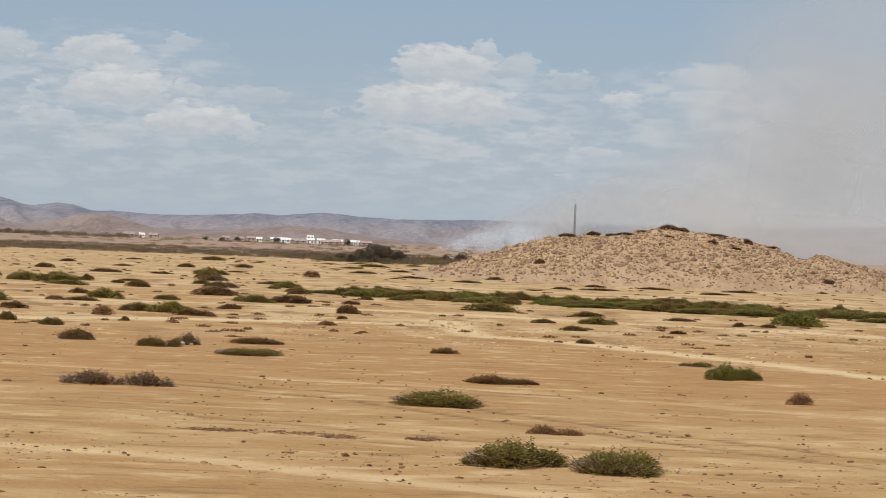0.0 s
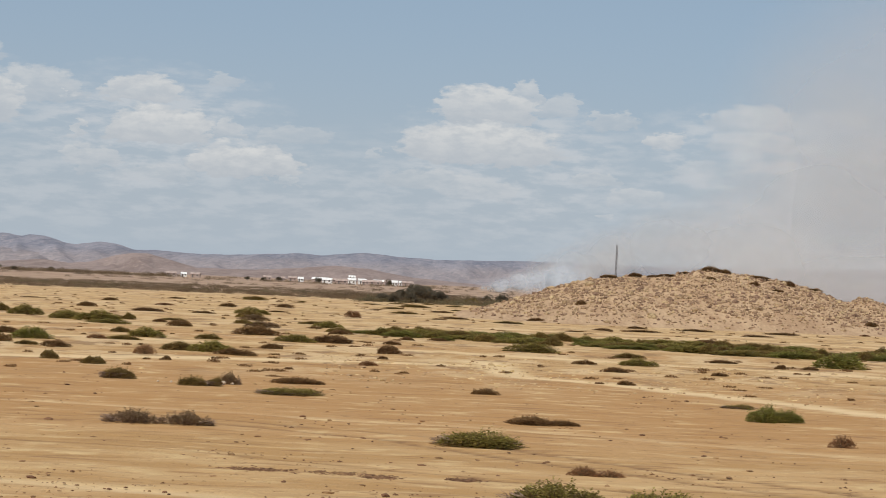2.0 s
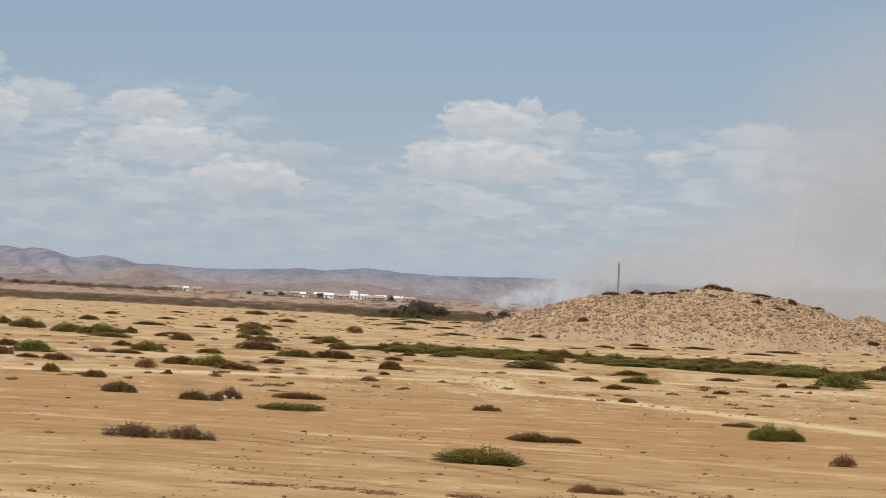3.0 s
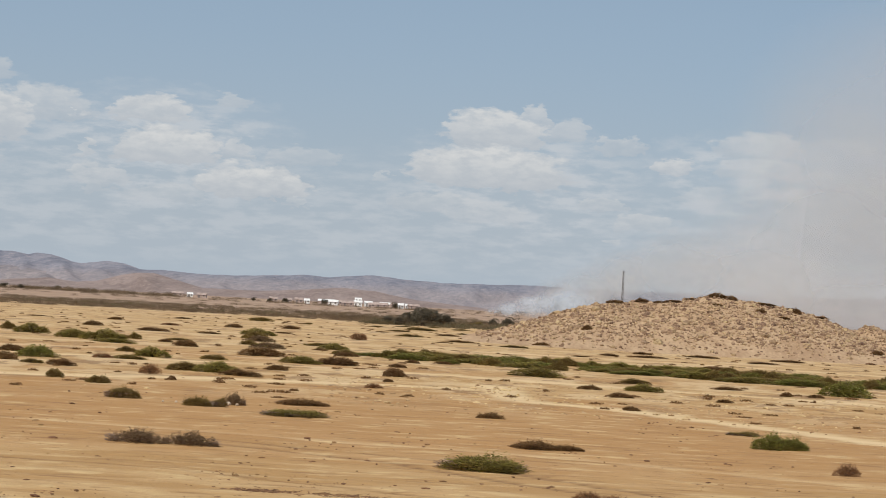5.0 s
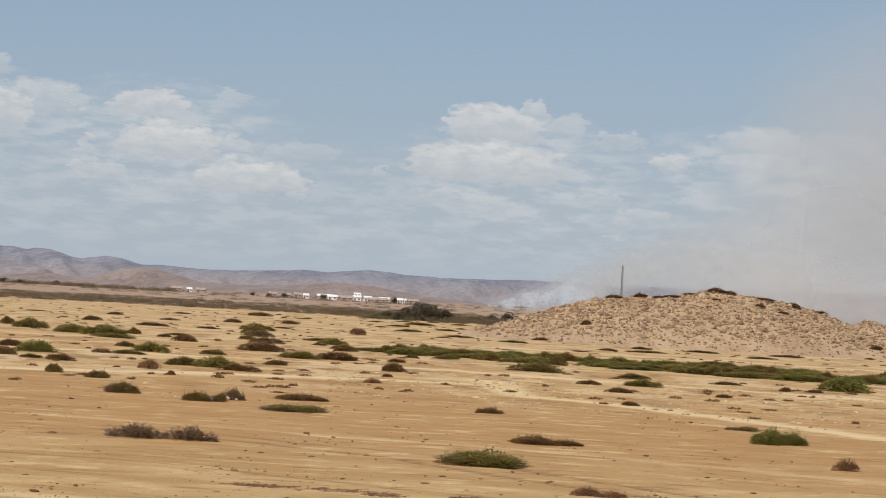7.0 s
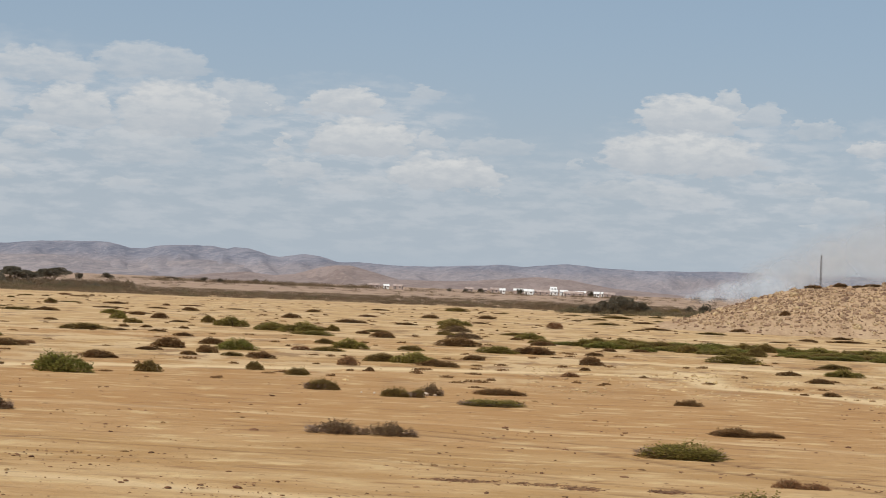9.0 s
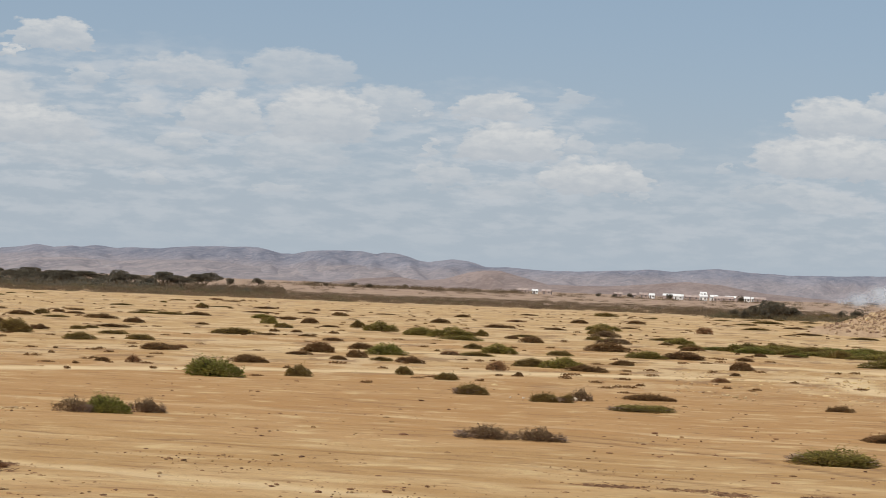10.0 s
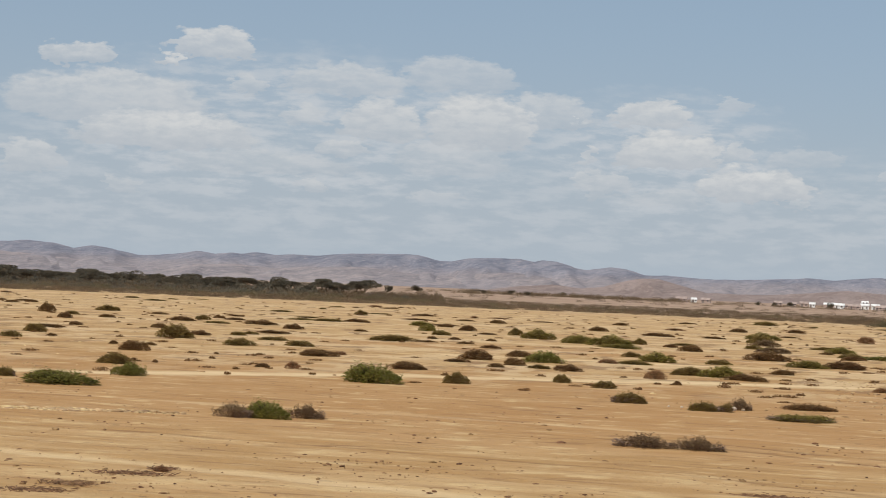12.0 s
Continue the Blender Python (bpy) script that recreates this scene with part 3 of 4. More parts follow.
def make_hill():
    xs, ys = np.arange(-14, 97, 0.8), np.arange(318, 470, 0.9)
    px, py = np.meshgrid(xs, ys)
    z = hill_height(px, py)
    h, w = px.shape
    k = np.arange(h * w).reshape(h, w)
    faces = np.stack([k[:-1, :-1], k[:-1, 1:], k[1:, 1:], k[1:, :-1]], -1).reshape(-1, 4)
    me = mesh_of("stony_hill", np.stack([px, py, z], -1).reshape(-1, 3).tolist(), faces.tolist(), HILLSIDE, True)
    hill = tagged(new("stony_hill", me), "low stony hill strewn with sunlit brown boulders", "hill", kind="structure")
    rng = np.random.default_rng(21)
    spots = []
    while len(spots) < 7200:
        x, y = rng.uniform(-2, 80), rng.uniform(328, 392)
        height = float(hill_height(np.array(x), np.array(y)))
        if height > rng.uniform(-0.1, 3.2):
            spots.append((x, y, height + 0.05, float(np.clip(rng.lognormal(-1.12, 0.5), 0.16, 1.4))))
    rubble = new("rubble", scatter_stones("rubble", spots[300:], ROCK, 31))
    rubble.parent = hill
    tagged(rubble, "loose brown rubble", kind="stuff")
    kinds = [stone_mesh("rock", 40 + k, ROCK) for k in range(6)]
    for k, (x, y, zz, size) in enumerate(spots[:300]):
        rock = new("rock", kinds[k % 6])
        rock.parent = hill
        rock.matrix_basis = pose(x, y, zz, 0, 0, 47 * k) @ Matrix.Diagonal((size * 1.3, size * 1.2, size * 1.1, 1))


make_hill()

# ---------------------------------------------------------------- shrubs


def shrub_shape(kind, seed, leaves, near):
    """Foliage and branches of a shrub one metre wide, 0.8 deep and one high, to be scaled."""
    rng = random.Random(seed)
    lobes = []
    for k in range(rng.randint(10, 14)):
        ang, r = k * 2.4 + rng.uniform(-0.5, 0.5), 0.38 * math.sqrt((k + 0.3) / 13)
        size = rng.uniform(0.15, 0.21)
        x, y = min(0.5 - size, r * 1.15) * math.cos(ang), 0.75 * r * math.sin(ang)
        lobes.append((x, y, size, rng.uniform(0.74, 1.0) * (1.0 - (4.4 if near else 5.2) * x * x - 1.5 * y * y)))
    lv, lf, bv, bf = [], [], [], []
    thin = kind in "dr"
    for k in range(leaves):
        x, y, size, tall = rng.choice(lobes)
        ang, lift = rng.uniform(0, 6.28), rng.uniform(0.0, 1.0) ** 0.8
        out = math.sqrt(max(0.0, 1 - lift ** 3)) * rng.uniform(0.6, 1.06)
        deep = rng.uniform(0.6, 1.0)
        px, py, pz = x + size * out * deep * math.cos(ang), y + size * out * math.sin(ang), tall * lift * rng.uniform(0.7, 0.98)
        way = (math.cos(ang) * out + rng.uniform(-0.6, 0.6), math.sin(ang) * out + rng.uniform(-0.6, 0.6), lift * 1.2 + rng.uniform(-0.1, 0.9) if near else lift * 0.6 + rng.uniform(-0.5, 0.5))
        long = rng.uniform(0.045, 0.085) * (1.2 if thin else 1.0) * (1.0 if near else 0.92)
        leaf(lv, lf, (px, py, max(0.0, pz - 0.03)), way, long, long * rng.uniform(0.22, 0.4) if thin else long * (rng.uniform(0.3, 0.55) if near else rng.uniform(0.55, 0.85)), rng)
    for k in range(34 if near else 3):  # upright sprigs break the outline
        x, y, size, tall = rng.choice(lobes)
        x, y = x + rng.uniform(-0.8, 0.8) * size, y + rng.uniform(-0.8, 0.8) * size
        for step in range(7):
            leaf(lv, lf, (x + rng.uniform(-0.012, 0.012), y, tall * (0.72 + 0.07 * step)), (rng.uniform(-0.7, 0.7), rng.uniform(-0.7, 0.7), 1.0),
                 rng.uniform(0.05, 0.08), rng.uniform(0.018, 0.03), rng)
    for k in range(26 if thin else 18):
        x, y, size, tall = rng.choice(lobes)
        top = (x + rng.uniform(-1, 1) * size, y + rng.uniform(-1, 1) * size, tall * rng.uniform(0.8, 1.12 if thin else 0.95))
        knee = (top[0] * 0.5 + rng.uniform(-0.04, 0.04), top[1] * 0.5, top[2] * rng.uniform(0.3, 0.55))
        rod(bv, bf, (x * 0.12, y * 0.12, -0.02), knee, 0.012, 0.008, 4)
        rod(bv, bf, knee, top, 0.008, 0.003, 4)
    return mesh_of("foliage", lv, lf, LEAF[kind]), mesh_of("woody_frame", bv, bf, WOOD)


def withered_rim(seed):
    """Leafless dead sprigs round the lower rim of a shrub, thicker on one side."""
    rng = random.Random(seed)
    verts, faces = [], []
    turn = rng.uniform(2.6, 5.2)
    for k in range(230):
        ang = turn + rng.gauss(0, 1.1)
        r = rng.uniform(0.30, 0.47)
        x, y, z = r * math.cos(ang), 0.8 * r * math.sin(ang), rng.uniform(0.0, 0.42)
        for twig in range(2):
            lean = ang + rng.uniform(-1.2, 1.2)
            long = rng.uniform(0.04, 0.10)
            rod(verts, faces, (x, y, z), (x + long * math.cos(lean), y + long * math.sin(lean), z + rng.uniform(0.02, 0.16)), 0.006, 0.003, 3)
    return mesh_of("dead_skirt", verts, faces, GREYWOOD)


SHRUB_WORDS = {
    "v": ("fresh_shrub", "bushy fresh bright-green shrub on bare sand", "shrub"),
    "g": ("green_shrub", "low spreading green leafy shrub on bare sand", "shrub"),
    "o": ("olive_shrub", "low dusty olive-green shrub on bare sand", "shrub"),
    "b": ("brown_shrub", "flat dark brownish-olive shrub on bare sand", "shrub"),
    "d": ("dry_shrub", "sparse half-dry grey-brown twiggy shrub on sand", "shrub"),
    "r": ("withered_shrub", "withered rust-brown dead shrub lying on sand", "dead shrub"),
}
shrub_stock, shrub_count = {}, [0]


def plant(x, y, wide, high, kind, z=0.0, group="shrubs of the plain"):
    k = shrub_count[0] = shrub_count[0] + 1
    near = math.hypot(x, y) < 125
    key = (kind, near, k % (4 if near else 3))
    at = pose(x, y, z - 0.01, 0, 0, (k * 137.5) % 50 - 25 + (180 if k % 2 else 0))
    if key not in shrub_stock:
        name, label, category = SHRUB_WORDS[kind]
        thing = new(name)
        thing.empty_display_size = 0.1
        tagged(thing, label, category, group)
        foliage, branches = shrub_shape(kind, 500 + 17 * len(shrub_stock), (1900 if kind in "dr" else 4600) if near else 3000, near)
        for piece, me in (("foliage", foliage), ("woody_frame", branches)):
            new(piece, me).parent = thing
        if near and kind in "gdo":
            tagged(new("dead_skirt", withered_rim(900 + len(shrub_stock))), "dead grey-brown lower sprigs", kind="stuff").parent = thing
        thing.matrix_basis = at
        shrub_stock[key] = thing
    else:
        thing = tagged(copy_thing(shrub_stock[key], at), *SHRUB_WORDS[kind][1:], group)
    thing.scale = (wide * (1.17 if near else 1.24), min(wide, 4.5), high * (1.15 if near else 1.42))
    return thing


SHRUBS_NEAR = [
    (2.0, 56.3, 2.4, 0.59, 'g'), (4.5, 55.2, 2.1, 0.61, 'g'), (-0.0, 75.9, 2.8, 0.49, 'g'), (-12.2, 79.6, 2.1, 0.49, 'd'),
    (-10.3, 79.4, 1.9, 0.47, 'd'), (12.35, 97.3, 1.6, 0.66, 'v'), (13.25, 97.6, 1.3, 0.55, 'v'), (12.3, 107.5, 1.6, 0.22, 'o'), (13.3, 82.8, 1.0, 0.46, 'r'),
    (2.1, 88.8, 2.0, 0.31, 'b'), (3.3, 88.9, 1.2, 0.22, 'b'), (0.3, 110.1, 1.4, 0.33, 'b'), (3.1, 65.7, 0.9, 0.29, 'r'), (3.8, 65.5, 0.9, 0.22, 'r'),
    (-28.8, 83.1, 1.5, 0.56, 'd'), (-27.6, 83.7, 1.9, 0.70, 'v'), (-26.5, 85.2, 1.4, 0.50, 'd'), (-17.8, 110.8, 1.6, 0.56, 'o'),
    (-13.6, 106.8, 1.4, 0.48, 'o'), (-12.6, 107.2, 0.8, 0.44, 'o'),
]
SHRUBS_NEAR_B = [
    (-12.2, 109.7, 1.1, 0.56, 'd'), (-8.6, 102.8, 2.9, 0.33, 'g'), (-9.2, 113.4, 2.5, 0.33, 'b'), (-21.6, 125.6, 1.4, 0.42, 'o'),
    (-18.9, 135.6, 0.5, 0.27, 'b'), (-6.7, 163.0, 1.7, 0.59, 'b'), (-7.4, 186.9, 1.4, 0.27, 'b'), (-6.6, 152.1, 0.7, 0.22, 'b'),
    (-7.0, 140.2, 1.1, 0.27, 'r'), (7.2, 158.9, 1.6, 0.30, 'b'), (8.6, 146.4, 1.6, 0.34, 'b'), (8.2, 128.5, 1.0, 0.22, 'b'),
    (15.6, 147.9, 1.1, 0.22, 'b'), (22.1, 166.9, 0.9, 0.33, 'b'), (24.4, 168.1, 1.3, 0.22, 'b'),
]
SHRUBS_WEST = [
    (-43.7, 100.7, 4.1, 0.64, 'v'), (-50.4, 124.2, 1.9, 0.64, 'o'), (-44.6, 111.8, 1.9, 0.63, 'v'), (-48.4, 104.7, 1.1, 0.47, 'o'),
    (-58.2, 146.8, 2.2, 0.68, 'b'), (-64.2, 157.7, 0.7, 0.25, 'b'), (-61.9, 159.2, 0.9, 0.22, 'b'), (-79.9, 178.6, 2.0, 0.66, 'o'),
    (-75.4, 163.9, 1.7, 0.39, 'o'), (-74.0, 168.7, 0.8, 0.22, 'b'), (-68.1, 180.7, 2.9, 1.08, 'o'), (-81.1, 211.1, 1.8, 0.38, 'b'),
    (-70.1, 192.4, 1.9, 0.39, 'b'), (-91.8, 245.4, 2.9, 0.50, 'b'), (-93.2, 256.7, 1.8, 0.53, 'o'), (-95.1, 267.9, 1.6, 0.42, 'b'),
    (-100.5, 244.6, 2.0, 0.38, 'b'), (-117.3, 285.7, 3.1, 0.67, 'o'),
]
SHRUBS_WEST_B = [
    (-100.3, 231.9, 1.6, 0.62, 'b'), (-107.4, 250.5, 1.7, 0.46, 'o'), (-88.0, 206.0, 1.6, 0.32, 'b'), (-114.7, 259.8, 2.0, 1.05, 'b'),
    (-145.5, 316.4, 2.2, 0.34, 'b'), (-145.9, 324.6, 2.2, 0.34, 'b'), (-82.0, 245.0, 4.0, 0.49, 'b'), (-99.8, 287.6, 1.9, 0.22, 'b'),
    (-58.1, 168.6, 2.4, 0.51, 'o'), (-69.2, 211.0, 3.3, 0.25, 'b'), (-61.2, 186.6, 2.8, 0.32, 'o'), (-68.7, 202.4, 1.5, 0.25, 'o'),
    (-73.5, 230.6, 2.1, 0.53, 'b'), (-54.6, 173.2, 2.3, 0.47, 'o'), (-47.3, 154.1, 3.2, 0.44, 'b'), (-46.8, 158.1, 1.1, 0.28, 'r'),
    (-41.5, 130.5, 0.9, 0.40, 'r'),
]
SHRUBS_MID = [
    (-43.5, 130.8, 1.0, 0.22, 'b'), (-33.2, 118.5, 3.4, 1.02, 'v'), (-36.7, 138.9, 2.2, 0.47, 'b'), (-29.3, 122.0, 1.4, 0.57, 'o'),
    (-25.0, 130.6, 1.0, 0.48, 'o'), (-37.6, 156.9, 1.9, 0.22, 'b'), (-37.8, 163.7, 2.4, 0.68, 'b'), (-43.8, 194.7, 1.7, 0.28, 'b'),
    (-33.4, 150.4, 1.1, 0.26, 'b'), (-33.3, 155.6, 1.7, 0.50, 'b'), (-37.0, 175.2, 1.8, 0.47, 'b'), (-32.7, 163.8, 2.7, 0.76, 'v'),
    (-30.6, 151.6, 1.5, 0.25, 'o'), (-28.4, 150.2, 2.0, 0.39, 'b'), (-55.1, 204.0, 4.0, 0.54, 'o'), (-67.2, 234.7, 1.5, 0.23, 'b'),
    (-82.0, 284.6, 3.3, 0.42, 'b'), (-85.5, 283.5, 4.1, 0.34, 'o'),
]
SHRUBS_MID_B = [
    (-99.0, 345.6, 2.0, 0.71, 'o'), (-93.5, 364.5, 3.8, 0.36, 'b'), (-72.6, 281.8, 2.9, 0.56, 'g'), (-64.5, 253.4, 2.1, 0.70, 'g'),
    (-58.2, 234.5, 1.9, 0.53, 'o'), (-62.2, 264.1, 1.9, 0.66, 'b'), (-68.4, 278.4, 2.1, 0.42, 'b'), (-55.0, 218.1, 1.1, 0.27, 'b'),
    (-52.7, 218.0, 1.1, 0.27, 'b'), (-72.3, 325.6, 2.5, 0.49, 'b'), (-49.0, 218.3, 1.1, 0.27, 'b'), (-56.1, 247.8, 2.2, 0.24, 'b'),
    (-53.7, 251.6, 1.6, 0.76, 'o'), (-48.3, 238.1, 3.3, 0.94, 'g'), (-42.6, 231.8, 3.1, 0.74, 'g'), (-21.4, 143.6, 1.4, 0.52, 'r'),
]
SHRUBS_CENTRE = [
    (-28.9, 169.2, 1.5, 0.33, 'r'), (-27.1, 170.2, 2.4, 0.32, 'o'), (-30.2, 188.6, 1.6, 0.41, 'o'), (-26.6, 179.2, 2.8, 0.69, 'g'),
    (-20.5, 153.4, 2.2, 0.55, 'o'), (-18.3, 152.5, 2.9, 0.65, 'g'), (-16.1, 147.9, 2.7, 0.41, 'b'), (-21.9, 180.5, 2.1, 0.39, 'o'),
    (-15.2, 163.5, 1.7, 0.35, 'b'), (-19.9, 198.3, 3.7, 0.71, 'b'), (-27.7, 268.5, 3.0, 0.92, 'o'), (-25.2, 237.3, 1.8, 0.46, 'o'),
    (-23.3, 233.3, 1.5, 0.40, 'g'), (-15.2, 183.0, 2.9, 0.56, 'g'), (-12.2, 184.5, 3.7, 0.56, 'b'), (-18.4, 249.4, 3.7, 0.35, 'o'),
    (-13.9, 220.1, 2.3, 0.42, 'o'),
]
SHRUBS_CENTRE_B = [
    (-42.4, 228.8, 3.0, 0.67, 'g'), (-38.4, 225.2, 4.2, 0.93, 'g'), (-35.9, 216.4, 4.1, 0.40, 'g'), (-37.1, 236.6, 1.4, 0.59, 'o'),
    (-32.8, 229.1, 1.4, 0.33, 'b'), (-29.3, 217.9, 2.2, 0.58, 'b'), (-42.6, 285.3, 4.3, 0.40, 'b'), (-52.8, 300.9, 2.4, 0.59, 'b'),
    (-59.8, 361.6, 2.3, 0.45, 'b'), (-39.3, 348.5, 2.8, 0.51, 'b'), (-35.6, 287.2, 2.9, 0.27, 'b'), (-44.9, 444.8, 4.2, 0.76, 'o'),
    (-31.9, 363.0, 2.7, 0.53, 'b'), (-17.4, 302.1, 2.3, 0.82, 'r'), (4.0, 182.9, 4.1, 0.68, 'g'), (11.5, 177.5, 2.5, 0.37, 'o'),
]
SHRUBS_EAST = [
    (11.2, 160.9, 2.4, 0.49, 'g'), (18.5, 175.0, 2.2, 0.24, 'b'), (27.5, 174.0, 3.7, 1.10, 'v'), (5.7, 352.8, 2.6, 0.43, 'b'),
    (7.8, 330.1, 2.5, 0.56, 'b'), (11.4, 336.9, 3.5, 0.74, 'o'), (16.2, 346.7, 3.0, 0.76, 'b'), (23.8, 375.1, 4.7, 0.54, 'b'),
    (29.4, 371.8, 4.2, 0.72, 'b'), (29.0, 307.4, 4.4, 0.28, 'b'), (20.4, 286.7, 4.3, 0.26, 'b'), (15.2, 285.8, 2.5, 0.27, 'b'),
    (40.7, 309.1, 4.4, 0.28, 'b'), (-13.1, 434.3, 5.6, 0.52, 'o'), (-2.9, 547.7, 4.4, 1.21, 'o'), (72.8, 396.0, 4.5, 0.88, 'b'),
    (26.0, 226.9, 2.6, 0.38, 'o'), (8.7, 427.5, 1.7, 1.06, 'b'),
]

SHRUBS_STREAM = [
    (-30.1, 294.6, 4.4, 0.8, 'g'), (-22.0, 226.0, 3.2, 0.55, 'd'), (-16.2, 236.0, 3.0, 0.6, 'g'), (-25.8, 256.0, 3.6, 0.6, 'd'), (-13.2, 212.0, 2.2, 0.4, 'b'),
    (-9.4, 216.0, 3.0, 0.62, 'g'), (-7.6, 212.0, 3.4, 0.6, 'v'), (-6.0, 219.0, 3.0, 0.66, 'g'), (-4.2, 214.0, 3.2, 0.55, 'g'), (-2.4, 222.0, 3.6, 0.6, 'o'), (-0.6, 214.0, 3.0, 0.55, 'g'),
    (-8.6, 226.0, 2.6, 0.6, 'o'), (-22.3, 58.6, 0.5, 0.2, 'r'),
]

for zone in (SHRUBS_NEAR, SHRUBS_NEAR_B, SHRUBS_WEST, SHRUBS_WEST_B, SHRUBS_MID, SHRUBS_MID_B, SHRUBS_CENTRE, SHRUBS_CENTRE_B, SHRUBS_EAST, SHRUBS_STREAM):
    for x, y, wide, high, kind in zone:
        plant(x, y, wide, high, kind)


def make_green_belt():
    """Shrubs grown together along a dry stream bed."""
    rng = random.Random(77)
    for k in range(124):
        s = (k + rng.random()) / 124
        x = -10.5 + 54.0 * s
        front = 203 - 16 * s ** 1.5 + (6 if s < 0.1 else 0)
        y = front + 3 + rng.random() ** 1.2 * (30 - 8 * abs(s - 0.35))
        if math.sin(s * 41) + math.sin(s * 17 + 1) > 1.45:  # bare gaps
            continue
        tall = rng.random() < 0.1
        plant(x * y / 205, y, rng.uniform(1.5, 2.2) if tall else rng.uniform(1.8, 5.2), rng.uniform(0.6, 0.85) if tall else rng.uniform(0.28, 0.58),
              "o" if tall else rng.choice("gggggvvvoo"), group="green belt")


make_green_belt()


def make_low_patches():
    """Small flat shrubs strewn between the larger ones."""
    rng = random.Random(123)
    for k in range(85):
        a, d = radians(rng.uniform(-11.5, 26)), 175 + 330 * rng.random() ** 0.8
        plant(-math.sin(a) * d, math.cos(a) * d, rng.uniform(1.2, 4.2), rng.uniform(0.16, 0.34), rng.choice("bbobor"), group="low shrub patches")


make_low_patches()
HILL_SHRUBS = [(21.0, 383, 3.2, 0.8), (25.5, 384, 2.4, 1.0), (31.0, 384, 3.2, 0.6), (38.2, 385, 3.4, 1.2), (40.5, 385, 2.2, 0.9), (46.0, 384, 3.8, 0.7),
               (51.0, 386, 2.6, 0.6), (51.4, 382, 1.6, 1.4), (56.0, 385, 2.6, 0.7), (15.2, 352, 1.7, 1.1), (44.5, 374, 1.8, 1.1), (59.0, 345, 2.0, 1.1),
               (37.5, 376, 2.0, 0.6), (48.0, 372, 2.0, 0.6), (34.0, 385, 2.4, 0.5), (28.5, 384, 2.4, 0.6)]
for x, y, wide, high in HILL_SHRUBS:
    plant(x, y, wide, high * 0.65, "b", float(hill_height(np.array(x), np.array(y))) - 0.05, "shrubs on the stony hill")

# ---------------------------------------------------------------- trees


def tree_parts(seed, umbrella):
    """Trunk with limbs, and crown, of a tree about five metres high."""
    rng = random.Random(seed)
    tv, tf, cv, cf = [], [], [], []
    fork = Vector((rng.uniform(-0.3, 0.3), rng.uniform(-0.3, 0.3), rng.uniform(1.0, 1.5)))
    rod(tv, tf, (0, 0, -0.1), fork * 0.5 + Vector((0.1, 0, 0)), 0.22, 0.17, 7)
    rod(tv, tf, fork * 0.5 + Vector((0.1, 0, 0)), fork, 0.17, 0.14, 7)
    pads = []
    for k in range(7 if umbrella else 9):
        ang = k * 2.4 + rng.uniform(-0.4, 0.4)
        r = rng.uniform(0.6, 3.0) if umbrella else rng.uniform(0.2, 1.9)
        tip = Vector((r * math.cos(ang), r * math.sin(ang), rng.uniform(3.3, 4.5) - 0.12 * r if umbrella else rng.uniform(1.6, 4.2)))
        mid = fork.lerp(tip, 0.5) + Vector((0, 0, 0.25))
        rod(tv, tf, fork, mid, 0.10, 0.07)
        rod(tv, tf, mid, tip, 0.07, 0.025)
        pads.append((tip, rng.uniform(1.2, 1.9), rng.uniform(0.35, 0.6) if umbrella else rng.uniform(0.8, 1.2)))
    for centre, wide, high in pads:
        for k in range(420):
            d = Vector((rng.gauss(0, 1), rng.gauss(0, 1), rng.gauss(0, 1))).normalized() * rng.uniform(0.55, 1.0) ** 0.5
            at = centre + Vector((d.x * wide, d.y * wide, d.z * high))
            leaf(cv, cf, at, (d.x + rng.uniform(-0.6, 0.6), d.y + rng.uniform(-0.6, 0.6), d.z * 0.5 + rng.uniform(-0.2, 0.5)),
                 rng.uniform(0.22, 0.42), rng.uniform(0.16, 0.3), rng)
    return mesh_of("trunk", tv, tf, WOOD), mesh_of("crown", cv, cf, CROWN)


tree_stock = {}


def grow(x, y, scale, umbrella, variant):
    key = (umbrella, variant)
    at = pose(x, y, -0.02, 0, 0, (x * 71) % 360)
    if key not in tree_stock:
        thing = new("acacia_tree" if umbrella else "thorn_tree")
        tagged(thing, "flat-topped grey-green acacia at the edge of the plain" if umbrella else "dense dark round-topped thorn tree over dry scrub", "tree",
               "acacia grove" if umbrella else "thorn thicket")
        for piece, me in zip(("trunk", "crown"), tree_parts(900 + 31 * len(tree_stock), umbrella)):
            new(piece, me).parent = thing
        thing.matrix_basis = at
        tree_stock[key] = thing
    else:
        thing = copy_thing(tree_stock[key], at)
    thing.scale = (scale * 1.3, scale * 1.3, scale) if umbrella else (scale * 1.15, scale * 1.15, scale)


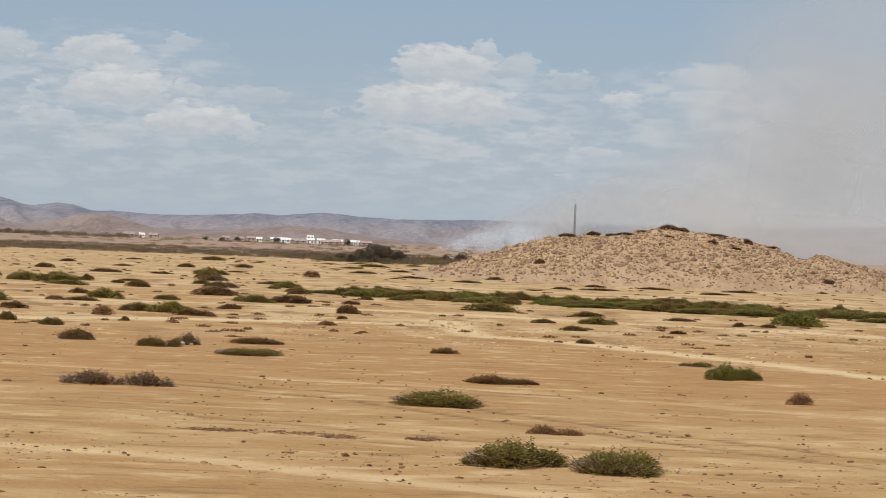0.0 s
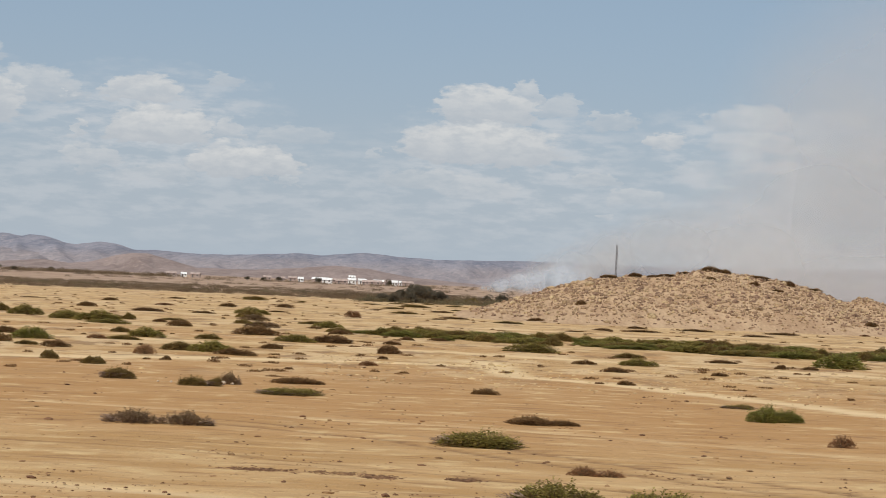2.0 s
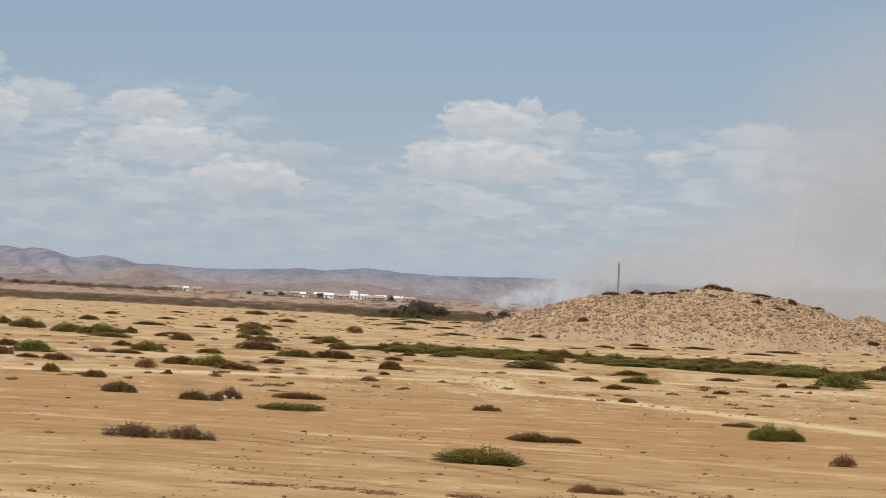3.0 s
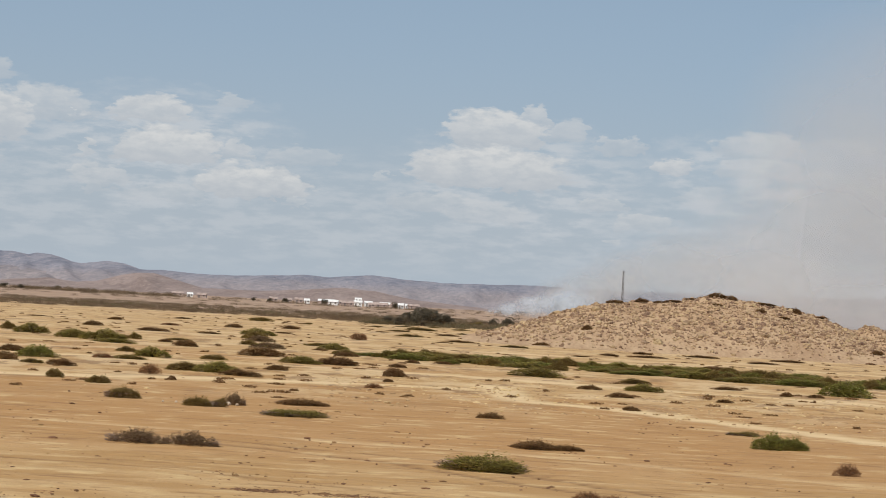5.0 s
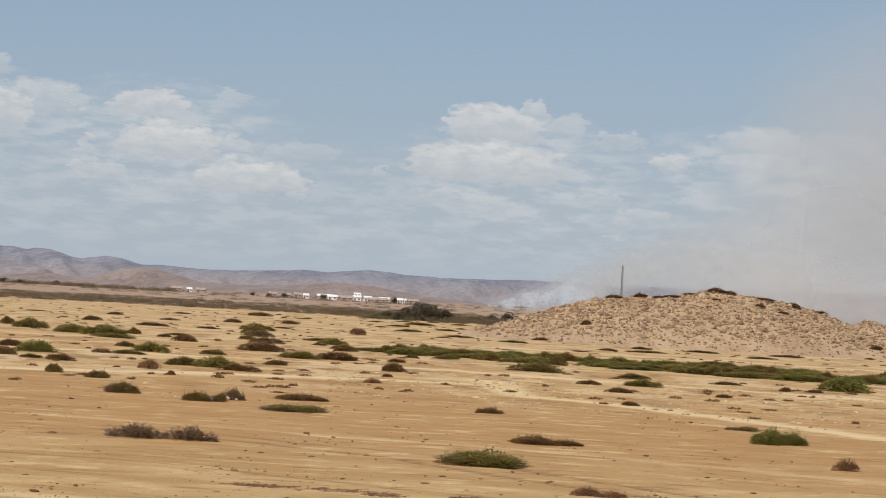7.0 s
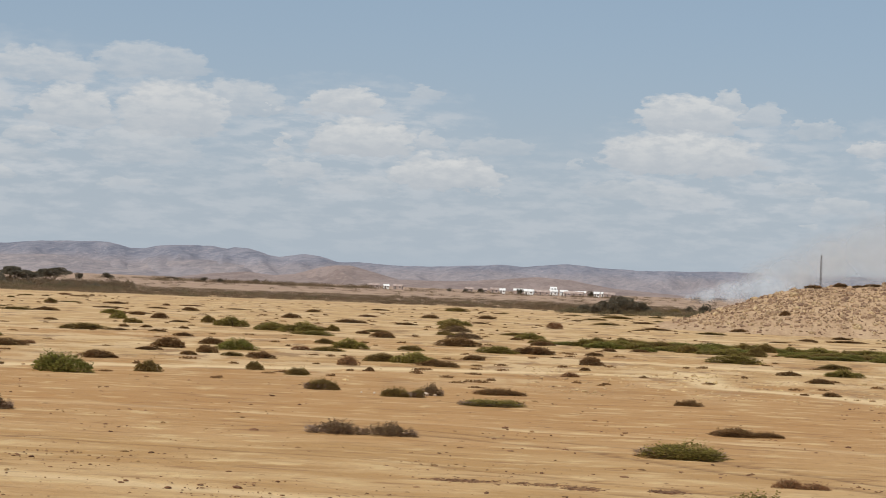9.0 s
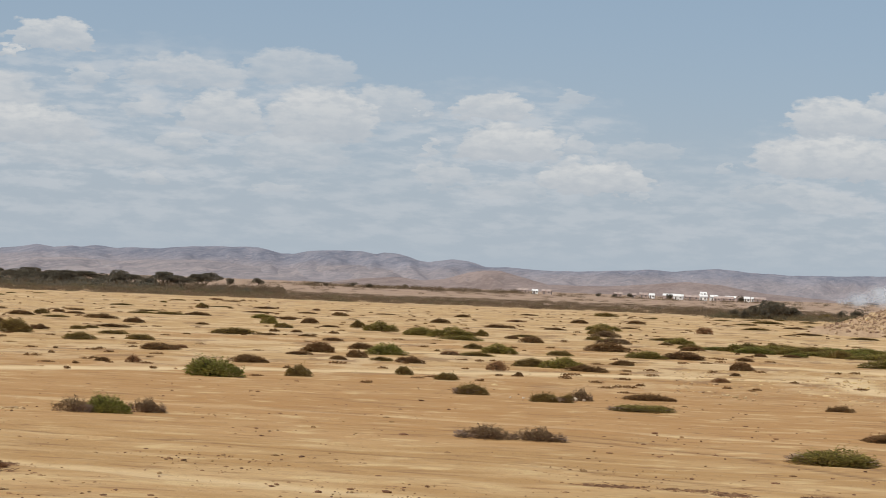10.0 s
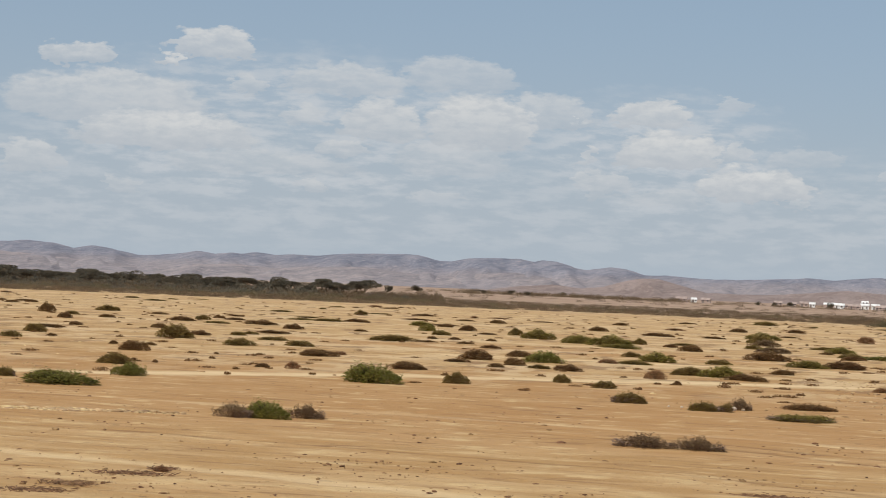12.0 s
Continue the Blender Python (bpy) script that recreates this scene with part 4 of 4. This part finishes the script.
def make_trees():
    rng = random.Random(5)
    az = 25.6
    while az > 15.9:
        d = 735 + rng.uniform(-25, 45)
        grow(-math.sin(radians(az)) * d, math.cos(radians(az)) * d, rng.choice((0.62, 0.75, 0.85, 0.95, 1.1)) * rng.uniform(0.92, 1.08), rng.random() < 0.85, rng.randint(0, 3))
        az -= rng.uniform(0.05, 0.17) * (1.0 if az > 19 else 2.4)
    for x, y, size in ((-15.5, 520, 0.86), (-13.5, 528, 0.78), (-18.0, 518, 0.66), (-20.5, 508, 0.46), (-11.0, 532, 0.62), (-16.6, 512, 0.5), (-23.0, 512, 0.4), (-9.0, 538, 0.42), (4.5, 585, 0.55), (1.0, 580, 0.45)):
        grow(x, y, size, False, rng.randint(0, 2))
    for az, d in ((12.9, 1500), (12.2, 1520), (11.8, 1490), (10.9, 1530), (6.0, 1500), (5.6, 1510), (5.2, 1490), (14.6, 1200), (15.3, 1150), (4.2, 1520), (2.4, 1500)):
        grow(-math.sin(radians(az)) * d, math.cos(radians(az)) * d, rng.uniform(0.5, 0.85), False, rng.randint(0, 2))


make_trees()


def scrub_mesh(name, spots, mat, seed, fine=0.10):
    """Uncountable low thorn scrub as one mesh. spots: x, y, width, height."""
    rng = np.random.default_rng(seed)
    verts, faces = [], []
    for x, y, wide, high in spots:
        count = int(60 + wide * 20)
        d = rng.normal(size=(count, 3))
        d /= np.linalg.norm(d, axis=1)[:, None]
        d[:, 2] = np.abs(d[:, 2])
        centre = d * rng.uniform(0.35, 1.0, (count, 1)) * (wide / 2, wide / 2, high) + (x, y, 0)
        for c in centre:
            a, b = rng.normal(size=3), rng.normal(size=3)
            size = 0.075 * high + fine * 0.7
            k = len(verts)
            verts += [(c + a / np.linalg.norm(a) * size).tolist(), (c + b / np.linalg.norm(b) * size).tolist(), (c - (a + b) * 0.35 * size).tolist()]
            faces.append((k, k + 1, k + 2))
    return mesh_of(name, verts, faces, mat)


def make_scrub():
    rng = random.Random(9)

    def spot(a0, a1, d0, d1, wide, high):
        a, d = radians(rng.uniform(a0, a1)), rng.uniform(d0, d1)
        return (-math.sin(a) * d, math.cos(a) * d, rng.uniform(*wide), rng.uniform(*high))

    belt = [spot(-0.8, 26, 545, 660, (2, 6), (0.3, 0.85)) for _ in range(1500)]
    belt += [spot(-0.8, 26, 640, 830, (3, 8), (0.3, 0.8)) for _ in range(900)]
    belt += [spot(14.0, 26, 680, 790, (3, 7), (1.0, 3.0)) for _ in range(500)]
    belt += [spot(-1.5, 4, 520, 640, (2, 5), (0.6, 1.6)) for _ in range(260)]
    tagged(new("scrub_belt", scrub_mesh("scrub_belt", belt, SCRUB, 1)), "belt of dull brown-grey thorn scrub across the plain", "scrub", kind="stuff")
    olive = [spot(-0.8, 26, 540, 700, (3, 9), (0.4, 1.2)) for _ in range(200)] + [spot(14.0, 26, 640, 720, (3, 8), (0.6, 1.8)) for _ in range(160)]
    olive += [spot(-0.6, 3.2, 500, 560, (2, 5), (0.6, 1.5)) for _ in range(120)]
    tagged(new("olive_scrub", scrub_mesh("olive_scrub", olive, OLIVE_SCRUB, 6)), "darker olive clumps in the thorn scrub belt", "scrub", kind="stuff")
    thicket = [spot(17.0, 26, 690, 745, (3, 7), (1.2, 3.2)) for _ in range(520)] + [spot(14.8, 17.4, 690, 745, (2, 5), (0.8, 2.2)) for _ in range(60)]
    thicket += [spot(17.5, 26, 655, 695, (3, 7), (0.6, 1.5)) for _ in range(200)]
    tagged(new("thorn_thicket", scrub_mesh("thorn_thicket", thicket, CROWN, 4, 0.16)), "dense grey-green thorn thicket under the acacias", "thicket", kind="stuff")
    far = [spot(-1, 26, 1250, 1900, (4, 14), (0.8, 1.8)) for _ in range(240)] + [spot(7.5, 13.5, 1480, 1620, (6, 14), (1.8, 3.6)) for _ in range(90)]
    far += [spot(1.7, 5.6, 1430, 1470, (3, 8), (0.7, 1.7)) for _ in range(45)]
    far += [spot(-1, 26, 800, 1250, (3, 8), (0.5, 1.2)) for _ in range(150)]
    tagged(new("distant_scrub", scrub_mesh("distant_scrub", far, SCRUB, 2)), "distant dark lines of scrub on the plain", "scrub", kind="stuff")
    tufts = [spot(-11, 26, 120, 500, (0.4, 1.3), (0.06, 0.17)) for _ in range(700)]
    tufts += [spot(20.5, 25.5, 49, 53.5, (0.2, 0.6), (0.05, 0.14)) for _ in range(60)]
    tagged(new("dry_tufts", scrub_mesh("dry_tufts", tufts, LEAF["b"], 3, 0.10)), "small dry tufts scattered over the sand", "dry grass", kind="stuff")


make_scrub()

# ---------------------------------------------------------------- village and mast


def house(x, y, wide, deep, high, white, turn, storeys=1):
    thing = new("village_house")
    wall = WHITEWASH if white and wide < 7 else ADOBE
    tagged(thing, "small white house with a low white roof, far off" if white else "low pinkish adobe house with a flat pitched roof, far off", "house", "village")
    bm = bmesh.new()
    box(bm, 0, 0, high / 2, wide, deep, high, 0.05)
    part("wall", bm, wall, thing)
    verts, faces = [], []
    for lift in (0.0, 0.15):  # a low pitched roof of sheets, with eaves
        verts += [(sx * (wide / 2 + 0.3), sy * (deep / 2 + 0.4), high - 0.05 + lift + (0 if sy else deep * 0.22)) for sy in (-1, 0, 1) for sx in (-1, 1)]
    faces += [(0, 2, 3, 1), (2, 4, 5, 3), (6, 7, 9, 8), (8, 9, 11, 10), (0, 1, 7, 6), (4, 10, 11, 5), (0, 6, 8, 2), (2, 8, 10, 4), (1, 3, 9, 7), (3, 5, 11, 9)]
    new("roof", mesh_of("roof", verts, faces, WHITEWASH if white else ADOBE)).parent = thing
    for k in range(max(2, int(wide / 4))):
        wx = -wide / 2 + wide * (k + 0.5) / max(2, int(wide / 4))
        for s in range(storeys):
            door = k == 0 and s == 0
            bm = bmesh.new()
            box(bm, wx, -deep / 2 - 0.01, 1.05 if door else 1.6 + 3.0 * s, 1.0 if door else 1.2, 0.08, 2.1 if door else 1.1, 0.02)
            part("door" if door else "window", bm, DARK_OPENING, thing)
    thing.matrix_basis = pose(x, y, 0, 0, 0, turn)


def make_village():
    def spot(px_az, d):
        return -math.sin(radians(px_az)) * d, math.cos(radians(px_az)) * d

    rows = [(4.15, 1600, 13, 2.9, 1, 1), (3.98, 1500, 7, 2.8, 1, 1), (3.36, 1540, 6, 3.4, 1, 1), (3.36, 1640, 5, 5.6, 1, 2), (3.62, 1480, 9, 2.6, 0, 1),
            (3.10, 1620, 6, 3.2, 1, 1), (2.66, 1610, 9, 2.9, 1, 1), (2.76, 1490, 9, 2.6, 0, 1), (2.27, 1500, 4, 3.0, 1, 1), (4.86, 1560, 6, 3.0, 0, 1),
            (5.5, 1580, 6, 2.6, 0, 1), (1.95, 1540, 8, 2.8, 0, 1), (7.3, 1560, 7, 2.6, 0, 1), (7.9, 1580, 8, 2.8, 0, 1), (2.45, 1580, 5, 3.0, 0, 1)]
    rows += [(3.85, 1660, 5, 2.6, 0, 1), (3.5, 1650, 4, 2.4, 0, 1), (3.0, 1530, 5, 2.2, 0, 1), (2.9, 1670, 5, 2.4, 0, 1), 
             (4.65, 1560, 4, 2.6, 1, 1), (5.1, 1600, 3, 2.2, 0, 1), (2.1, 1640, 4, 2.6, 1, 1), (7.6, 1600, 4, 2.4, 1, 1)]
    for k, (az, d, wide, high, white, storeys) in enumerate(rows):
        x, y = spot(az, d)
        house(x, y, wide * 0.9, 6.0, high * 0.82, white, az + (k * 37) % 17 - 8, storeys)


make_village()


def make_mast():
    mast = tagged(new("lattice_mast"), "tall thin steel lattice mast rising behind the hill", "radio mast")
    tall, legs = 22.3, [(0.5 * math.cos(a), 0.5 * math.sin(a)) for a in (0.3, 0.3 + 2.094, 0.3 + 4.189)]

    def stick(name, a, b, r):
        verts, faces = [], []
        rod(verts, faces, a, b, r, r, 5)
        new(name, mesh_of(name, verts, faces, STEEL)).parent = mast

    for x, y in legs:
        stick("leg", (x, y, 0), (x * 0.55, y * 0.55, tall), 0.10)
    for k in range(11):
        for (ax, ay), (bx, by) in zip(legs, legs[1:] + legs[:1]):
            s, e = 1 - 0.45 * k / 11, 1 - 0.45 * (k + 1) / 11
            stick("brace", (ax * s, ay * s, tall * k / 11), (bx * e, by * e, tall * (k + 1) / 11), 0.05)
    mast.matrix_basis = pose(51.9, 898.5, 0)


make_mast()

# ---------------------------------------------------------------- stones and litter on the sand


def make_litter():
    rng = np.random.default_rng(41)
    spots = []
    zones = [(4200, 43, 70, -12, 27, 0.048), (2200, 66, 120, -12, 27, 0.065), (3200, 118, 165, -12, 4, 0.10), (1500, 120, 260, -12, 27, 0.10), (1500, 88.3, 89.9, 20.3, 27, 0.125)]
    pale_spots = []
    for count, d0, d1, a0, a1, size in zones:
        for _ in range(count):
            d, a = rng.uniform(d0, d1), rng.uniform(a0, a1)
            x, y = -math.sin(radians(a)) * d, math.cos(radians(a)) * d
            clump = float(waves(np.array(x), np.array(y), 51, 6))
            if clump > rng.uniform(-1.0, 0.9):
                (pale_spots if size > 0.08 else spots).append((x, y, 0.0, float(np.clip(rng.lognormal(math.log(size), 0.5), 0.03, 0.35))))
    tagged(new("pale_rubble", scatter_stones("pale_rubble", pale_spots, RUBBLE, 63, 1.4)), "strewn pale sandy rubble and crusts on the sand", "rubble", kind="stuff")
    tagged(new("clods", scatter_stones("clods", spots, PEBBLE, 61, 1.5)), "scattered dark clods and stones on the sand", "stones", kind="stuff")
    for x, y, size, k in ((6.0, 55.9, 0.15, 0), (5.75, 56.2, 0.12, 1), (6.3, 56.0, 0.09, 2), (-12.35, 108.6, 0.34, 4), (-12.75, 109.2, 0.24, 5), (-12.0, 109.4, 0.2, 6), (-14.9, 108.9, 0.16, 7), (-15.6, 109.3, 0.13, 8)):
        stone = tagged(new("pale_stone", stone_mesh("pale_stone", 70 + k, PALE_STONE)), "pale rounded stone lying on the sand", "stone", "pale stones")
        stone.matrix_basis = pose(x, y, size * 0.25, 0, 0, 40 * k) @ Matrix.Diagonal((size, size, size, 1))
    for x, y, wide, turn in ((-3.9, 62.7, 1.7, 8), (-2.8, 61.9, 0.9, -5), (-22.9, 57.6, 1.9, 12), (-22.6, 59.4, 0.7, 30), (-23.0, 51.7, 1.6, 4), (-23.0, 53.9, 1.3, -8), (-0.4, 62.2, 0.7, 20), (-6.1, 62.8, 1.6, -4)):
        r2 = random.Random(int(x * 100))
        verts, faces = [], []
        for _ in range(150):
            px, py = r2.gauss(0, wide * 0.3), r2.gauss(0, 0.3)
            ang, long = r2.gauss(0, 0.9), r2.uniform(0.08, 0.28)
            rod(verts, faces, (px, py, r2.uniform(0.0, 0.04)), (px + long * math.cos(ang), py + long * math.sin(ang), r2.uniform(0.0, 0.07)), 0.014, 0.008, 4)
        twigs = tagged(new("twig_litter", mesh_of("twig_litter", verts, faces, DEADWOOD)), "flat heap of dead broken twigs lying on the sand", "dead twigs", "twig litter")
        twigs.matrix_basis = pose(x, y, 0.0, 0, 0, turn)


make_litter()

# ---------------------------------------------------------------- smoke
smoke_puffs = []


def puff(plume, x, y, z, rx, rz, mat, drift):
    """One rigid puff of smoke: a rounded body that drifts as a whole on its plume."""
    bm = bmesh.new()
    bmesh.ops.create_uvsphere(bm, u_segments=64, v_segments=32, radius=1.0)
    bmesh.ops.delete(bm, geom=[v for v in bm.verts if v.co.y > 0.02], context="VERTS")  # the near skin of the puff carries its whole depth
    for f in bm.faces:
        f.smooth = True
    ob = part("smoke_puff", bm, mat, plume)
    ob.scale = (rx, min(rx, rz) * 0.16, rz)
    smoke_puffs.append((ob, (x, y, z), drift, math.degrees(math.atan2(-x, y))))


def make_smoke():
    rng = random.Random(15)
    plume = tagged(new("smoke_plume"), "blue-white smoke leaning low over the plain behind the hill", "smoke")
    # the foot of the plume, low and pale, then leaning over towards the hill
    for k in range(15):
        s = k / 14
        top = 3.0 + 16.5 * s ** 0.7
        z = top * rng.uniform(0.35, 0.7)
        puff(plume, 3 + 44 * s + rng.uniform(-2.5, 2.5), 1190 + rng.uniform(-25, 25), z, rng.uniform(4.5, 7.5) + 6 * s, (top - z) * rng.uniform(0.9, 1.2) + 1.0, SMOKE_WHITE,
             (rng.uniform(0.15, 0.4), 0, rng.uniform(0.05, 0.15)))
    for x, z, rx, rz in ((34, 11, 17, 13), (50, 14, 22, 17), (70, 22, 28, 19), (100, 29, 38, 25)):
        puff(plume, x, 1230 + rng.uniform(-30, 30), z, rx, rz, SMOKE_GREY, (rng.uniform(0.6, 1.2), 0, rng.uniform(0.2, 0.4)))
    haze = tagged(new("smoke_haze"), "broad dun veil of old smoke standing over the plain", "smoke haze")
    for x, z, rx, rz in ((220, 45, 110, 85), (270, 125, 130, 115), (340, 45, 170, 120), (165, 25, 72, 50), (260, 14, 150, 38)):
        puff(haze, x, 1500 + rng.uniform(-60, 60), z, rx, rz, SMOKE_DUN, (0.6, 0, 0.1))


make_smoke()


# ---------------------------------------------------------------- what moves
def motions():
    for ob, (x, y, z), (dx, dy, dz), turn in smoke_puffs:
        walk(ob, [(t, pose(x + dx * t, y + dy * t, z + dz * t, 0, 0, turn)) for t in (0.0, 3.0, 6.0, 9.0, 12.0)])


motions()
